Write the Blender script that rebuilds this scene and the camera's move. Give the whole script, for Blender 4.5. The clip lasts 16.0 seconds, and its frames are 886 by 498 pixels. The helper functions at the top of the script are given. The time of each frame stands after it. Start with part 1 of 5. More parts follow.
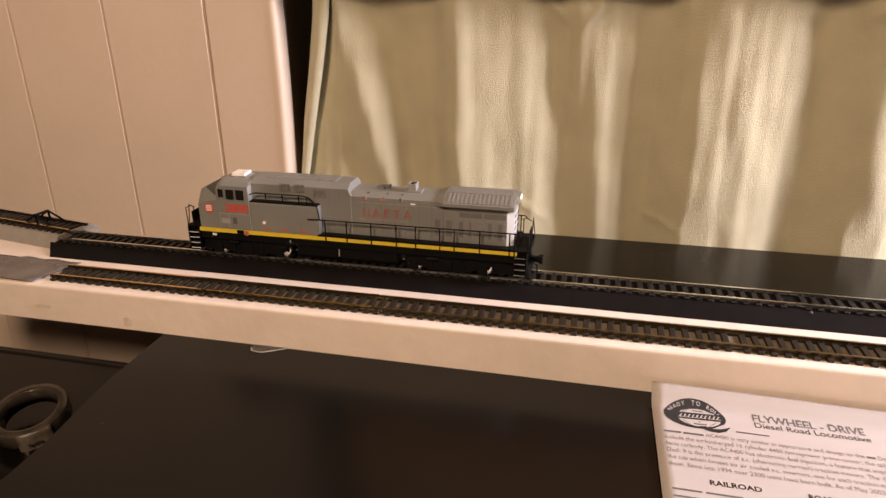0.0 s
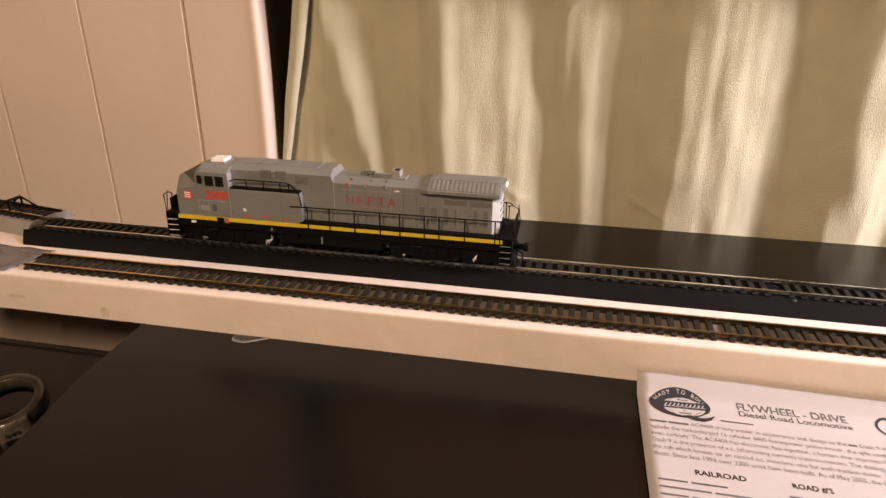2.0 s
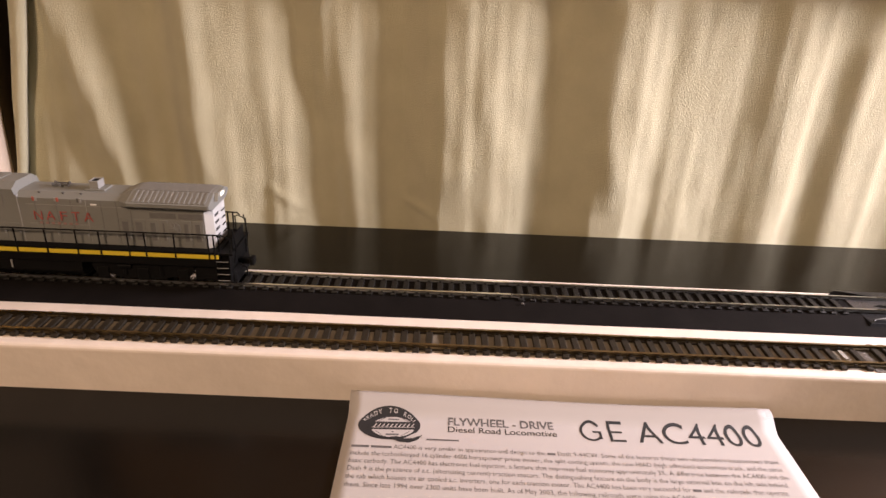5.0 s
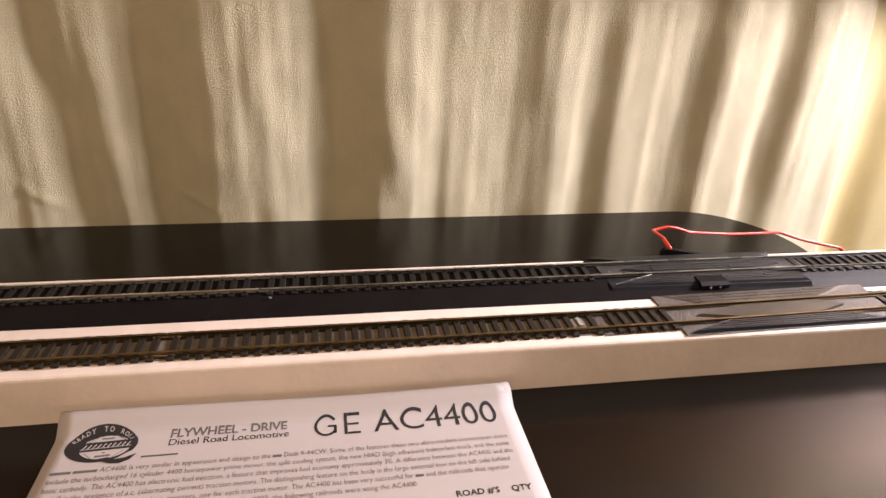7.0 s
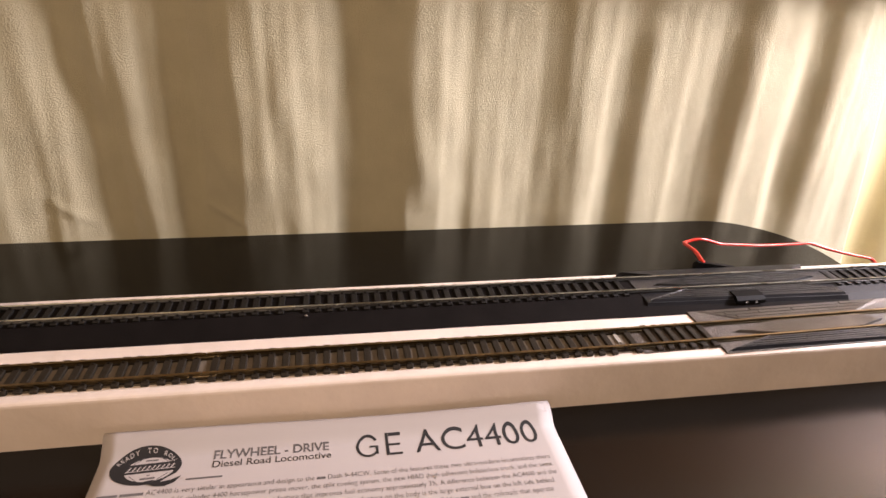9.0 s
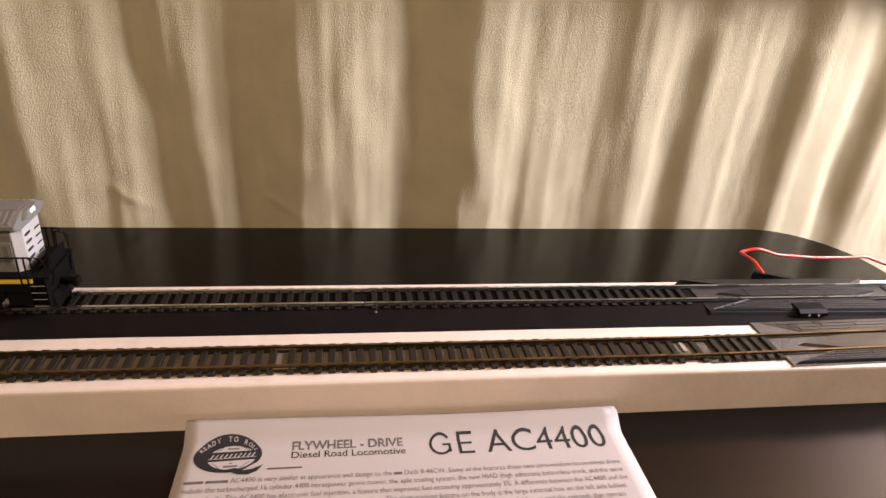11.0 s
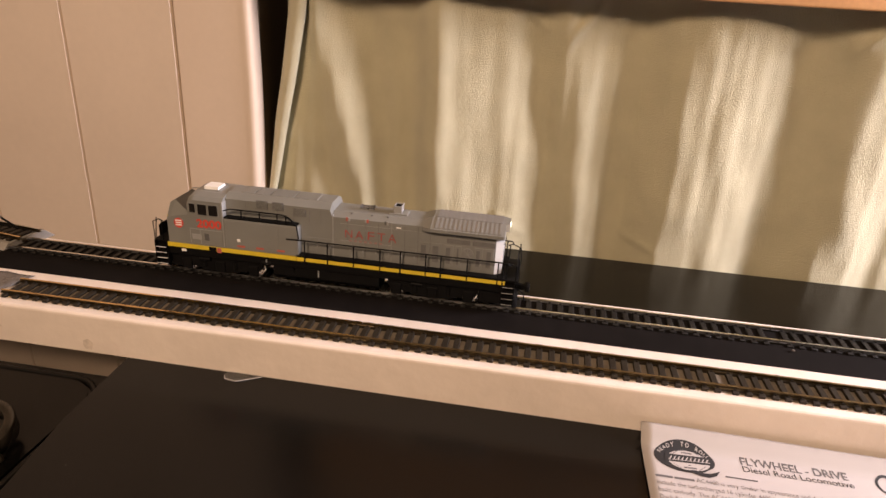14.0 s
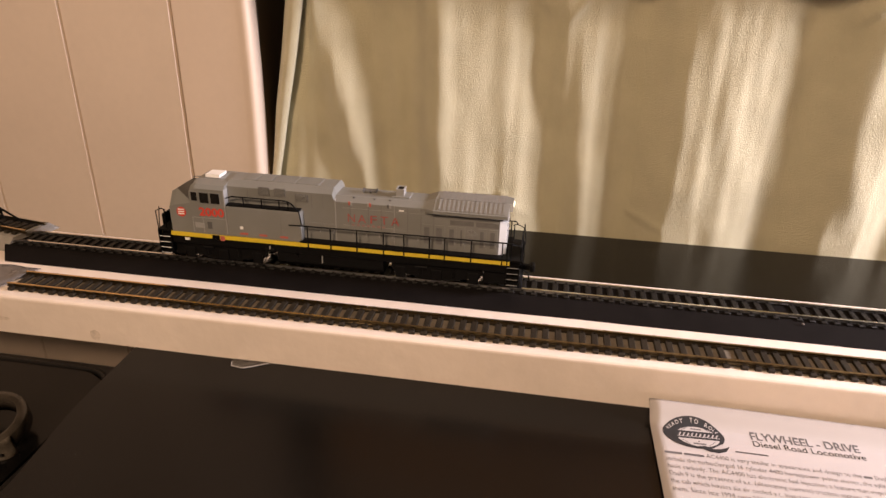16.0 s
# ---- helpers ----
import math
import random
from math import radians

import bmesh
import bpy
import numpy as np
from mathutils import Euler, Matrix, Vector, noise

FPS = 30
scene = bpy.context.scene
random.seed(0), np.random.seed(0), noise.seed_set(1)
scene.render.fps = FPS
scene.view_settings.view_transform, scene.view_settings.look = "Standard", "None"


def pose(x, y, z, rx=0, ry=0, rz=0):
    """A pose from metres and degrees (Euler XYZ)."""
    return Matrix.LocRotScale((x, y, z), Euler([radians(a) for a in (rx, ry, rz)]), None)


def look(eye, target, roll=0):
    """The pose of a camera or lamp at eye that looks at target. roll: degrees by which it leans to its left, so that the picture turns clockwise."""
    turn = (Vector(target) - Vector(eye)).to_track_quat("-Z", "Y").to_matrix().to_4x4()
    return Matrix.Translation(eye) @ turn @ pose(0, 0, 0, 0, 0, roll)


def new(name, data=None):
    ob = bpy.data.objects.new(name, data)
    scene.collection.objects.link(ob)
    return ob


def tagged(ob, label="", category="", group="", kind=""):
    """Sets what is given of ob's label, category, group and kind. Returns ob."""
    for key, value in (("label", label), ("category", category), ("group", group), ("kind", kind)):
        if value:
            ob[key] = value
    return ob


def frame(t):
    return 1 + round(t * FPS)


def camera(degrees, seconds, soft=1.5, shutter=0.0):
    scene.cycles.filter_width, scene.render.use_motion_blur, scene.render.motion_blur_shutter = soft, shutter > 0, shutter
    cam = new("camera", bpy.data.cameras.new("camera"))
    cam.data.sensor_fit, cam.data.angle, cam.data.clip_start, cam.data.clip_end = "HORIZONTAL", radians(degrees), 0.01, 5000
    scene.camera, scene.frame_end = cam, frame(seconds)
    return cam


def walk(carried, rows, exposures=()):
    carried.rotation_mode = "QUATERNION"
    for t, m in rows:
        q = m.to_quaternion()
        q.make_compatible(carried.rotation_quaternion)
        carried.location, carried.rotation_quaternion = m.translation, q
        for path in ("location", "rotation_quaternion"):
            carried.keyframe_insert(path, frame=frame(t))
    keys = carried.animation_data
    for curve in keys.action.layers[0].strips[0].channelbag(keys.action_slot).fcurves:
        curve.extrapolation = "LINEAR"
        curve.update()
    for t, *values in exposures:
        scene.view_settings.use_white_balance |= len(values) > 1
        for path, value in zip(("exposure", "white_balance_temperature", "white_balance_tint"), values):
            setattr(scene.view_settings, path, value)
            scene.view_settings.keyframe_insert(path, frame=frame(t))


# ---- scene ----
cam = camera(68.1, 16.0, shutter=0.3)
# the exposure sinks a little while the bright end of the curtain is in view
EXPOSURES = [(0, -0.05), (3.0, -0.06), (3.7, -0.18), (5.8, -0.46), (6.5, -0.57), (9.2, -0.57), (11.3, -0.55), (12.0, -0.43), (12.5, -0.22), (13.0, -0.12), (13.6, -0.06), (16.0, -0.05)]
PATH = [
    (0, (-0.037, 0.072, 0.961), (-0.443, 1.882, 0.215), -0.1),
    (0.5, (-0.038, 0.074, 0.962), (-0.431, 1.883, 0.206), 0.0),
    (1, (-0.04, 0.075, 0.963), (-0.414, 1.885, 0.198), 0.6),
    (1.5, (-0.041, 0.077, 0.963), (-0.405, 1.881, 0.18), 0.6),
    (2, (-0.04, 0.078, 0.963), (-0.388, 1.878, 0.164), 0.5),
    (2.5, (-0.032, 0.084, 0.965), (-0.313, 1.887, 0.148), 0.8),
    (3, (-0.024, 0.097, 0.958), (-0.213, 1.909, 0.133), 1.4),
    (3.5, (0.022, 0.115, 0.964), (-0.089, 1.943, 0.159), 1.1),
    (5.8, (0.075, 0.122, 0.964), (0.233, 1.936, 0.136), 3.9),
    (6, (0.093, 0.125, 0.966), (0.325, 1.922, 0.12), 3.7),
    (6.5, (0.127, 0.124, 0.969), (0.487, 1.901, 0.124), 3.8),
    (7, (0.131, 0.127, 0.967), (0.486, 1.9, 0.111), 3.0),
    (7.5, (0.133, 0.129, 0.969), (0.489, 1.9, 0.11), 2.4),
    (8, (0.127, 0.133, 0.971), (0.481, 1.903, 0.11), 2.4),
    (8.5, (0.124, 0.136, 0.97), (0.482, 1.897, 0.093), 2.5),
    (9, (0.115, 0.135, 0.974), (0.451, 1.912, 0.119), 2.5),
    (9.2, (0.112, 0.136, 0.978), (0.433, 1.916, 0.123), 2.5),
    (11.3, (0.075, 0.138, 0.979), (0.365, 1.911, 0.099), 4.4),
    (11.5, (0.068, 0.131, 0.971), (0.339, 1.929, 0.138), 4.3),
    (12, (0.024, 0.118, 0.973), (0.126, 1.958, 0.195), 5.2),
    (12.5, (-0.027, 0.108, 0.974), (-0.143, 1.948, 0.199), 4.4),
    (13, (-0.045, 0.102, 0.978), (-0.216, 1.931, 0.187), 3.8),
    (13.5, (-0.059, 0.094, 0.98), (-0.298, 1.918, 0.194), 3.1),
    (14, (-0.065, 0.09, 0.98), (-0.313, 1.911, 0.191), 3.4),
    (14.5, (-0.073, 0.083, 0.982), (-0.347, 1.902, 0.196), 3.3),
    (15, (-0.076, 0.079, 0.984), (-0.394, 1.888, 0.192), 2.4),
    (15.5, (-0.068, 0.086, 0.98), (-0.346, 1.895, 0.174), 2.4),
    (16, (-0.062, 0.092, 0.977), (-0.332, 1.891, 0.147), 1.6),
]
walk(cam, [(t, look(eye, target, roll)) for t, eye, target, roll in PATH],
     exposures=EXPOSURES)

# ---- world and lights ----
world = bpy.data.worlds.new("room_air")
scene.world = world
world.use_nodes = True
world.node_tree.nodes["Background"].inputs[0].default_value = (0.9, 0.75, 0.6, 1)
world.node_tree.nodes["Background"].inputs[1].default_value = 0.01


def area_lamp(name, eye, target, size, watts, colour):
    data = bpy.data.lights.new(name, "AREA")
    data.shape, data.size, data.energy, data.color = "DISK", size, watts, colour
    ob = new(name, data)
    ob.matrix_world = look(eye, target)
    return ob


# a shaded bulb beyond the table's end, and an added unseen front fill lamp
area_lamp("lamp_bulb", (0.93, 0.475, 1.16), (0.1, 0.58, 0.82), 0.26, 26.8, (1.0, 0.89, 0.96))
area_lamp("front_fill", (-0.26, -0.68, 1.68), (-0.16, 0.55, 0.80), 0.28, 19.2, (1.0, 0.70, 0.48))


# ---- materials ----
def mat(name, colour, rough=0.6, metal=0.0, vary=0.12, scale=40.0, fine=400.0, bump=0.1, stain=None, spec=0.5, sheen=0.0, dist=0.0005):
    """A plain paint, plastic, metal or cloth with two scales of variation and a fine relief."""
    m = bpy.data.materials.new(name)
    m.use_nodes = True
    n, l = m.node_tree.nodes, m.node_tree.links
    b = n["Principled BSDF"]
    b.inputs["Roughness"].default_value, b.inputs["Metallic"].default_value = rough, metal
    b.inputs["Specular IOR Level"].default_value = spec
    b.inputs["Sheen Weight"].default_value = sheen
    tc = n.new("ShaderNodeTexCoord")
    a = n.new("ShaderNodeTexNoise")
    a.inputs["Scale"].default_value, a.inputs["Detail"].default_value = scale, 5
    f = n.new("ShaderNodeTexNoise")
    f.inputs["Scale"].default_value, f.inputs["Detail"].default_value = fine, 4
    l.new(tc.outputs["Object"], a.inputs["Vector"])
    l.new(tc.outputs["Object"], f.inputs["Vector"])
    ramp = n.new("ShaderNodeValToRGB")
    c = Vector(colour)
    lo, hi = c * (1 - vary), c * (1 + vary)
    if stain:
        lo = Vector(stain)
    ramp.color_ramp.elements[0].position, ramp.color_ramp.elements[1].position = 0.3, 0.7
    ramp.color_ramp.elements[0].color, ramp.color_ramp.elements[1].color = (*lo, 1), (*hi, 1)
    mix = n.new("ShaderNodeMath")
    mix.operation = "MULTIPLY_ADD"
    mix.inputs[1].default_value, mix.inputs[2].default_value = 0.7, 0.15
    add = n.new("ShaderNodeMath")
    add.operation = "MULTIPLY_ADD"
    add.inputs[1].default_value = 0.3
    l.new(a.outputs["Fac"], mix.inputs[0])
    l.new(f.outputs["Fac"], add.inputs[0])
    l.new(mix.outputs[0], add.inputs[2])
    sub = n.new("ShaderNodeMath")
    sub.operation = "SUBTRACT"
    sub.inputs[1].default_value = 0.15
    l.new(add.outputs[0], sub.inputs[0])
    l.new(sub.outputs[0], ramp.inputs["Fac"])
    l.new(ramp.outputs["Color"], b.inputs["Base Color"])
    r = n.new("ShaderNodeMapRange")
    r.inputs["To Min"].default_value, r.inputs["To Max"].default_value = max(0.02, rough - 0.08), min(1, rough + 0.08)
    l.new(a.outputs["Fac"], r.inputs["Value"])
    l.new(r.outputs["Result"], b.inputs["Roughness"])
    if bump:
        bp = n.new("ShaderNodeBump")
        bp.inputs["Strength"].default_value, bp.inputs["Distance"].default_value = bump, dist
        l.new(f.outputs["Fac"], bp.inputs["Height"])
        l.new(bp.outputs["Normal"], b.inputs["Normal"])
    return m


def glass(name, tint=(0.95, 0.97, 0.95), rough=0.08):
    m = bpy.data.materials.new(name)
    m.use_nodes = True
    b = m.node_tree.nodes["Principled BSDF"]
    b.inputs["Base Color"].default_value = (*tint, 1)
    b.inputs["Roughness"].default_value = rough
    b.inputs["Transmission Weight"].default_value = 1.0
    b.inputs["IOR"].default_value = 1.45
    return m


def glow(name, colour, strength):
    m = bpy.data.materials.new(name)
    m.use_nodes = True
    b = m.node_tree.nodes["Principled BSDF"]
    b.inputs["Base Color"].default_value = (0.9, 0.9, 0.85, 1)
    b.inputs["Emission Color"].default_value = (*colour, 1)
    b.inputs["Emission Strength"].default_value = strength
    return m


def ragged(m, scale, detail, rough, distort):
    """Makes a material's fine relief clumpy, like brushed fleece."""
    for nd in m.node_tree.nodes:
        if nd.bl_idname == "ShaderNodeTexNoise" and nd.inputs["Scale"].default_value == scale:
            nd.inputs["Detail"].default_value, nd.inputs["Roughness"].default_value, nd.inputs["Distortion"].default_value = detail, rough, distort
    return m


def dusted(m, scale, size, share, colour):
    """Scatters sparse pale dust specks over a material."""
    n, l = m.node_tree.nodes, m.node_tree.links
    b = n["Principled BSDF"]
    old = b.inputs["Base Color"].links[0].from_socket
    tc = n.new("ShaderNodeTexCoord")
    v = n.new("ShaderNodeTexVoronoi")
    v.inputs["Scale"].default_value = scale
    l.new(tc.outputs["Object"], v.inputs["Vector"])
    near = n.new("ShaderNodeMath")
    near.operation, near.inputs[1].default_value = "LESS_THAN", size
    l.new(v.outputs["Distance"], near.inputs[0])
    sep = n.new("ShaderNodeSeparateColor")
    l.new(v.outputs["Color"], sep.inputs[0])
    some = n.new("ShaderNodeMath")
    some.operation, some.inputs[1].default_value = "LESS_THAN", share
    l.new(sep.outputs[0], some.inputs[0])
    both = n.new("ShaderNodeMath")
    both.operation = "MULTIPLY"
    l.new(near.outputs[0], both.inputs[0])
    l.new(some.outputs[0], both.inputs[1])
    mix = n.new("ShaderNodeMix")
    mix.data_type = "RGBA"
    l.new(both.outputs[0], mix.inputs["Factor"])
    l.new(old, mix.inputs["A"])
    mix.inputs["B"].default_value = (*colour, 1)
    l.new(mix.outputs["Result"], b.inputs["Base Color"])
    return m


# unseen walls, kept dark so the desk top reflects little
ROOM = mat("dim_room_paint", (0.085, 0.066, 0.05), 0.7, vary=0.05, scale=6, fine=160, bump=0.1)
WALL = mat("painted_panel", (0.61, 0.495, 0.385), 0.5, vary=0.05, scale=9, fine=160, bump=0.12)
CASING = mat("painted_casing", (0.625, 0.505, 0.395), 0.42, vary=0.04, scale=12, fine=200, bump=0.08)
CLOTH = mat("curtain_cloth", (0.49, 0.450, 0.305), 0.9, vary=0.07, scale=45, fine=900, bump=1.0, sheen=0.2, spec=0.10, dist=0.0012)
CLOTH_BACK = mat("curtain_lining", (0.62, 0.54, 0.30), 0.85, vary=0.06, scale=30, fine=600, bump=0.3, spec=0.2)
BLACK_TOP = mat("black_laminate", (0.0030, 0.0027, 0.0025), 0.21, vary=0.35, scale=14, fine=420, bump=0.25, spec=0.26, dist=0.0002)
dusted(BLACK_TOP, 90, 0.040, 0.12, (0.10, 0.09, 0.08))
ragged(CLOTH, 900, 3, 0.6, 0.35)
WOOD = mat("valance_wood", (0.52, 0.275, 0.11), 0.5, vary=0.2, scale=30, fine=300, bump=0.1)
WHITE = mat("white_painted_wood", (0.73, 0.635, 0.555), 0.5, vary=0.08, scale=26, fine=85, bump=0.5, dist=0.0012)
KNOT = mat("knot_stain", (0.62, 0.53, 0.45), 0.6, vary=0.2, scale=300, fine=900, bump=0.1)
FOAM = mat("black_foam", (0.0090, 0.0076, 0.0072), 0.75, vary=0.25, scale=60, fine=1400, bump=0.4, spec=0.04)
TIE = mat("black_tie_plastic", (0.0075, 0.0068, 0.006), 0.5, vary=0.3, scale=300, fine=2500, bump=0.3, spec=0.3)
TIE_BROWN = mat("dark_tie_plastic", (0.019, 0.0148, 0.0100), 0.52, vary=0.3, scale=300, fine=2500, bump=0.3, spec=0.2)
NICKEL = mat("nickel_silver", (0.30, 0.295, 0.285), 0.34, 1.0, vary=0.2, scale=90, fine=1500, bump=0.05)
BRASS = mat("tarnished_brass", (0.115, 0.088, 0.050), 0.42, 1.0, vary=0.3, scale=60, fine=1500, bump=0.08)
WARM_BRASS = mat("half_clean_brass", (0.25, 0.185, 0.095), 0.34, 1.0, vary=0.3, scale=60, fine=1500, bump=0.08)
# left-hand rail tops: the light's glint is put into this brass
GLINT_BRASS = mat("glint_brass", (0.80, 0.55, 0.26), 0.22, 1.0, vary=0.2, scale=60, fine=1500, bump=0.05)
WORN_NICKEL = mat("worn_nickel_silver", (0.40, 0.405, 0.415), 0.28, 1.0, vary=0.15, scale=60, fine=1500, bump=0.05)
# left-hand rail tops: silver brightened for the light it reflects
GLINT_NICKEL = mat("glint_nickel_silver", (0.88, 0.86, 0.83), 0.24, 1.0, vary=0.12, scale=60, fine=1500, bump=0.05)
JOINER = mat("dull_joiner_metal", (0.14, 0.135, 0.13), 0.5, 1.0, vary=0.2, scale=90, fine=1500, bump=0.05)
GREY_PLASTIC = mat("grey_roadbed_plastic", (0.27, 0.25, 0.22), 0.55, vary=0.15, scale=200, fine=1800, bump=0.4)
TAPE = mat("grey_tape", (0.115, 0.102, 0.092), 0.28, 0.0, vary=0.35, scale=45, fine=500, bump=0.25)
FLOORING = mat("brown_carpet", (0.16, 0.11, 0.08), 0.95, vary=0.25, scale=30, fine=700, bump=0.6)
# unseen ceiling, dimmed to lower its reflection in the desk
CEILING = mat("ceiling_paint", (0.30, 0.27, 0.24), 0.9, vary=0.03, scale=6, fine=200, bump=0.2)
PAPER = mat("printer_paper", (0.43, 0.395, 0.380), 0.75, vary=0.02, scale=25, fine=1500, bump=0.05)
INK = mat("black_ink", (0.011, 0.010, 0.011), 0.7, vary=0.2, scale=300, fine=2000, bump=0)
INK_GREY = mat("grey_ink", (0.115, 0.105, 0.105), 0.7, vary=0.2, scale=300, fine=2000, bump=0)
LOCO_GREY = mat("grey_model_paint", (0.184, 0.184, 0.170), 0.42, vary=0.09, scale=60, fine=1800, bump=0.06)
LOCO_BLACK = mat("black_model_plastic", (0.0042, 0.0040, 0.0040), 0.55, spec=0.08, vary=0.25, scale=200, fine=2200, bump=0.1)
LOCO_YELLOW = mat("yellow_model_paint", (0.62, 0.465, 0.03), 0.42, vary=0.08, scale=120, fine=1800, bump=0.05)
LOCO_RED = mat("red_decal", (0.55, 0.055, 0.035), 0.45, vary=0.08, scale=200, fine=2500, bump=0)
DECAL_RED = mat("dark_red_decal", (0.33, 0.075, 0.065), 0.45, vary=0.1, scale=200, fine=2500, bump=0)
DECAL_FAINT = mat("faint_red_decal", (0.40, 0.10, 0.075), 0.45, vary=0.3, scale=900, fine=3500, bump=0)
SCREEN = mat("radiator_screen", (0.18, 0.175, 0.166), 0.5, vary=0.1, scale=400, fine=2600, bump=0.3)
VENT = mat("vent_grey", (0.125, 0.121, 0.115), 0.5, vary=0.15, scale=300, fine=2200, bump=0.2)
LOCO_LIT = mat("lamplit_grey_paint", (0.50, 0.495, 0.48), 0.42, vary=0.06, scale=90, fine=1800, bump=0.05)
LOCO_WHITE = mat("white_model_plastic", (0.82, 0.80, 0.77), 0.45, vary=0.03, scale=120, fine=1800, bump=0.04)
LOCO_DARK = mat("dark_grille", (0.085, 0.082, 0.078), 0.55, vary=0.2, scale=300, fine=2200, bump=0.2)
LOCO_LINE = mat("light_seam_paint", (0.28, 0.275, 0.262), 0.45, vary=0.06, scale=200, fine=2200, bump=0)
STEEL = mat("bright_wheel_metal", (0.86, 0.84, 0.80), 0.24, 1.0, vary=0.1, scale=300, fine=2200, bump=0.03)
PANE = mat("dark_cab_glazing", (0.012, 0.011, 0.010), 0.12, vary=0.1, scale=200, fine=2000, bump=0)
RED_WIRE = mat("red_wire_plastic", (0.72, 0.045, 0.03), 0.32, vary=0.08, scale=200, fine=2000, bump=0)
CLEAR = glass("clear_plastic", (0.93, 0.94, 0.92), 0.12)
LAMP_ON = glow("lit_headlight", (1.0, 0.86, 0.62), 2.0)


# ---- mesh helpers ----
def box(bm, x0, x1, y0, y1, z0, z1, bev=0.0, seg=1):
    v = [bm.verts.new((x, y, z)) for x in (x0, x1) for y in (y0, y1) for z in (z0, z1)]
    fs = [bm.faces.new([v[i] for i in q]) for q in ((0, 1, 3, 2), (4, 6, 7, 5), (0, 4, 5, 1), (2, 3, 7, 6), (0, 2, 6, 4), (1, 5, 7, 3))]
    if bev:
        es = list({e for f in fs for e in f.edges})
        bmesh.ops.bevel(bm, geom=es, offset=bev, segments=seg, profile=0.5, affect="EDGES")
    return bm


def extrude(bm, pts, a, b, axis="x", shift=None):
    """A closed outline pulled from a to b along an axis. Outline in the two other axes, in order; shift bends the second end."""
    def place(p, t):
        return (t, *p) if axis == "x" else (p[0], t, p[1]) if axis == "y" else (p[0], p[1], t)
    q = [(p[0] + shift[0], p[1] + shift[1]) for p in pts] if shift else pts
    one, two = [bm.verts.new(place(p, a)) for p in pts], [bm.verts.new(place(p, b)) for p in q]
    bm.faces.new(one)
    bm.faces.new(two[::-1])
    for i in range(len(pts)):
        j = (i + 1) % len(pts)
        bm.faces.new((one[i], two[i], two[j], one[j]))
    return bm


def tube(bm, pts, r, n=6, closed=False):
    """A round bar through points."""
    pts = [Vector(p) for p in pts]
    rings = []
    for i, p in enumerate(pts):
        a = pts[i - 1] if i or closed else p
        b = pts[(i + 1) % len(pts)] if i + 1 < len(pts) or closed else p
        d = (b - a).normalized()
        u = d.cross(Vector((0.13, 0.21, 0.97)))
        if u.length < 0.1:
            u = d.cross(Vector((0.9, 0.1, 0.2)))
        u.normalize()
        w = d.cross(u)
        rings.append([bm.verts.new(p + r * (math.cos(k * math.tau / n) * u + math.sin(k * math.tau / n) * w)) for k in range(n)])
    for i in range(len(rings) if closed else len(rings) - 1):
        a, b = rings[i], rings[(i + 1) % len(rings)]
        for k in range(n):
            bm.faces.new((a[k], a[(k + 1) % n], b[(k + 1) % n], b[k]))
    if not closed:
        bm.faces.new(rings[0][::-1])
        bm.faces.new(rings[-1])
    return bm


def lathe(bm, prof, centre, axis="z", n=32):
    """A turned body: outline of (radius, height) about an axis through centre."""
    rings = []
    for r, h in prof:
        ring = []
        for k in range(n):
            c, s = math.cos(k * math.tau / n) * r, math.sin(k * math.tau / n) * r
            p = {"z": (c, s, h), "y": (c, h, s), "x": (h, c, s)}[axis]
            ring.append(bm.verts.new(Vector(centre) + Vector(p)))
        rings.append(ring)
    for a, b in zip(rings, rings[1:]):
        for k in range(n):
            bm.faces.new((a[k], a[(k + 1) % n], b[(k + 1) % n], b[k]))
    bm.faces.new(rings[0][::-1])
    bm.faces.new(rings[-1])
    return bm


def mesh_of(name, bm, material, smooth=False):
    bmesh.ops.recalc_face_normals(bm, faces=bm.faces)
    me = bpy.data.meshes.new(name)
    bm.to_mesh(me)
    bm.free()
    me.materials.append(material)
    if smooth:
        for p in me.polygons:
            p.use_smooth = True
    return me


def part(name, bm, material, parent=None, label="", smooth=False):
    ob = new(name, mesh_of(name, bm, material, smooth))
    ob.parent = parent
    if label:
        ob["label"] = label
    return ob


def thing(name, place, label, category, group="", kind=""):
    ob = new(name)
    ob.location = place
    ob.empty_display_size = 0.02
    return tagged(ob, label, category, group, kind)


def structure(name, bm, material, label, category="", smooth=False):
    return tagged(part(name, bm, material, None, "", smooth), label, category or name.split("_")[0], "", "structure")


def letters(text, size, narrow=1.0, heavy=0.0, spacing=1.0):
    """Flat lettering in the built-in font, as vertices and faces from the origin, and its width."""
    cu = bpy.data.curves.new("lettering", "FONT")
    cu.body, cu.size, cu.resolution_u, cu.offset, cu.space_character = text, size, 2 if size < 0.006 else 7, heavy, spacing
    ob = new("lettering", cu)
    bpy.context.view_layer.update()
    me = bpy.data.meshes.new_from_object(ob.evaluated_get(bpy.context.evaluated_depsgraph_get()))
    vs = [(v.co.x * narrow, v.co.y) for v in me.vertices]
    fs = [tuple(p.vertices) for p in me.polygons]
    bpy.data.objects.remove(ob)
    bpy.data.curves.remove(cu)
    bpy.data.meshes.remove(me)
    return vs, fs, max((v[0] for v in vs), default=0)


def add_flat(bm, vs, fs, place):
    """Puts flat vertices into a mesh by a function from (u, v) to a place."""
    made = [bm.verts.new(place(u, v)) for u, v in vs]
    for f in fs:
        try:
            bm.faces.new([made[i] for i in f])
        except ValueError:
            pass
    return bm


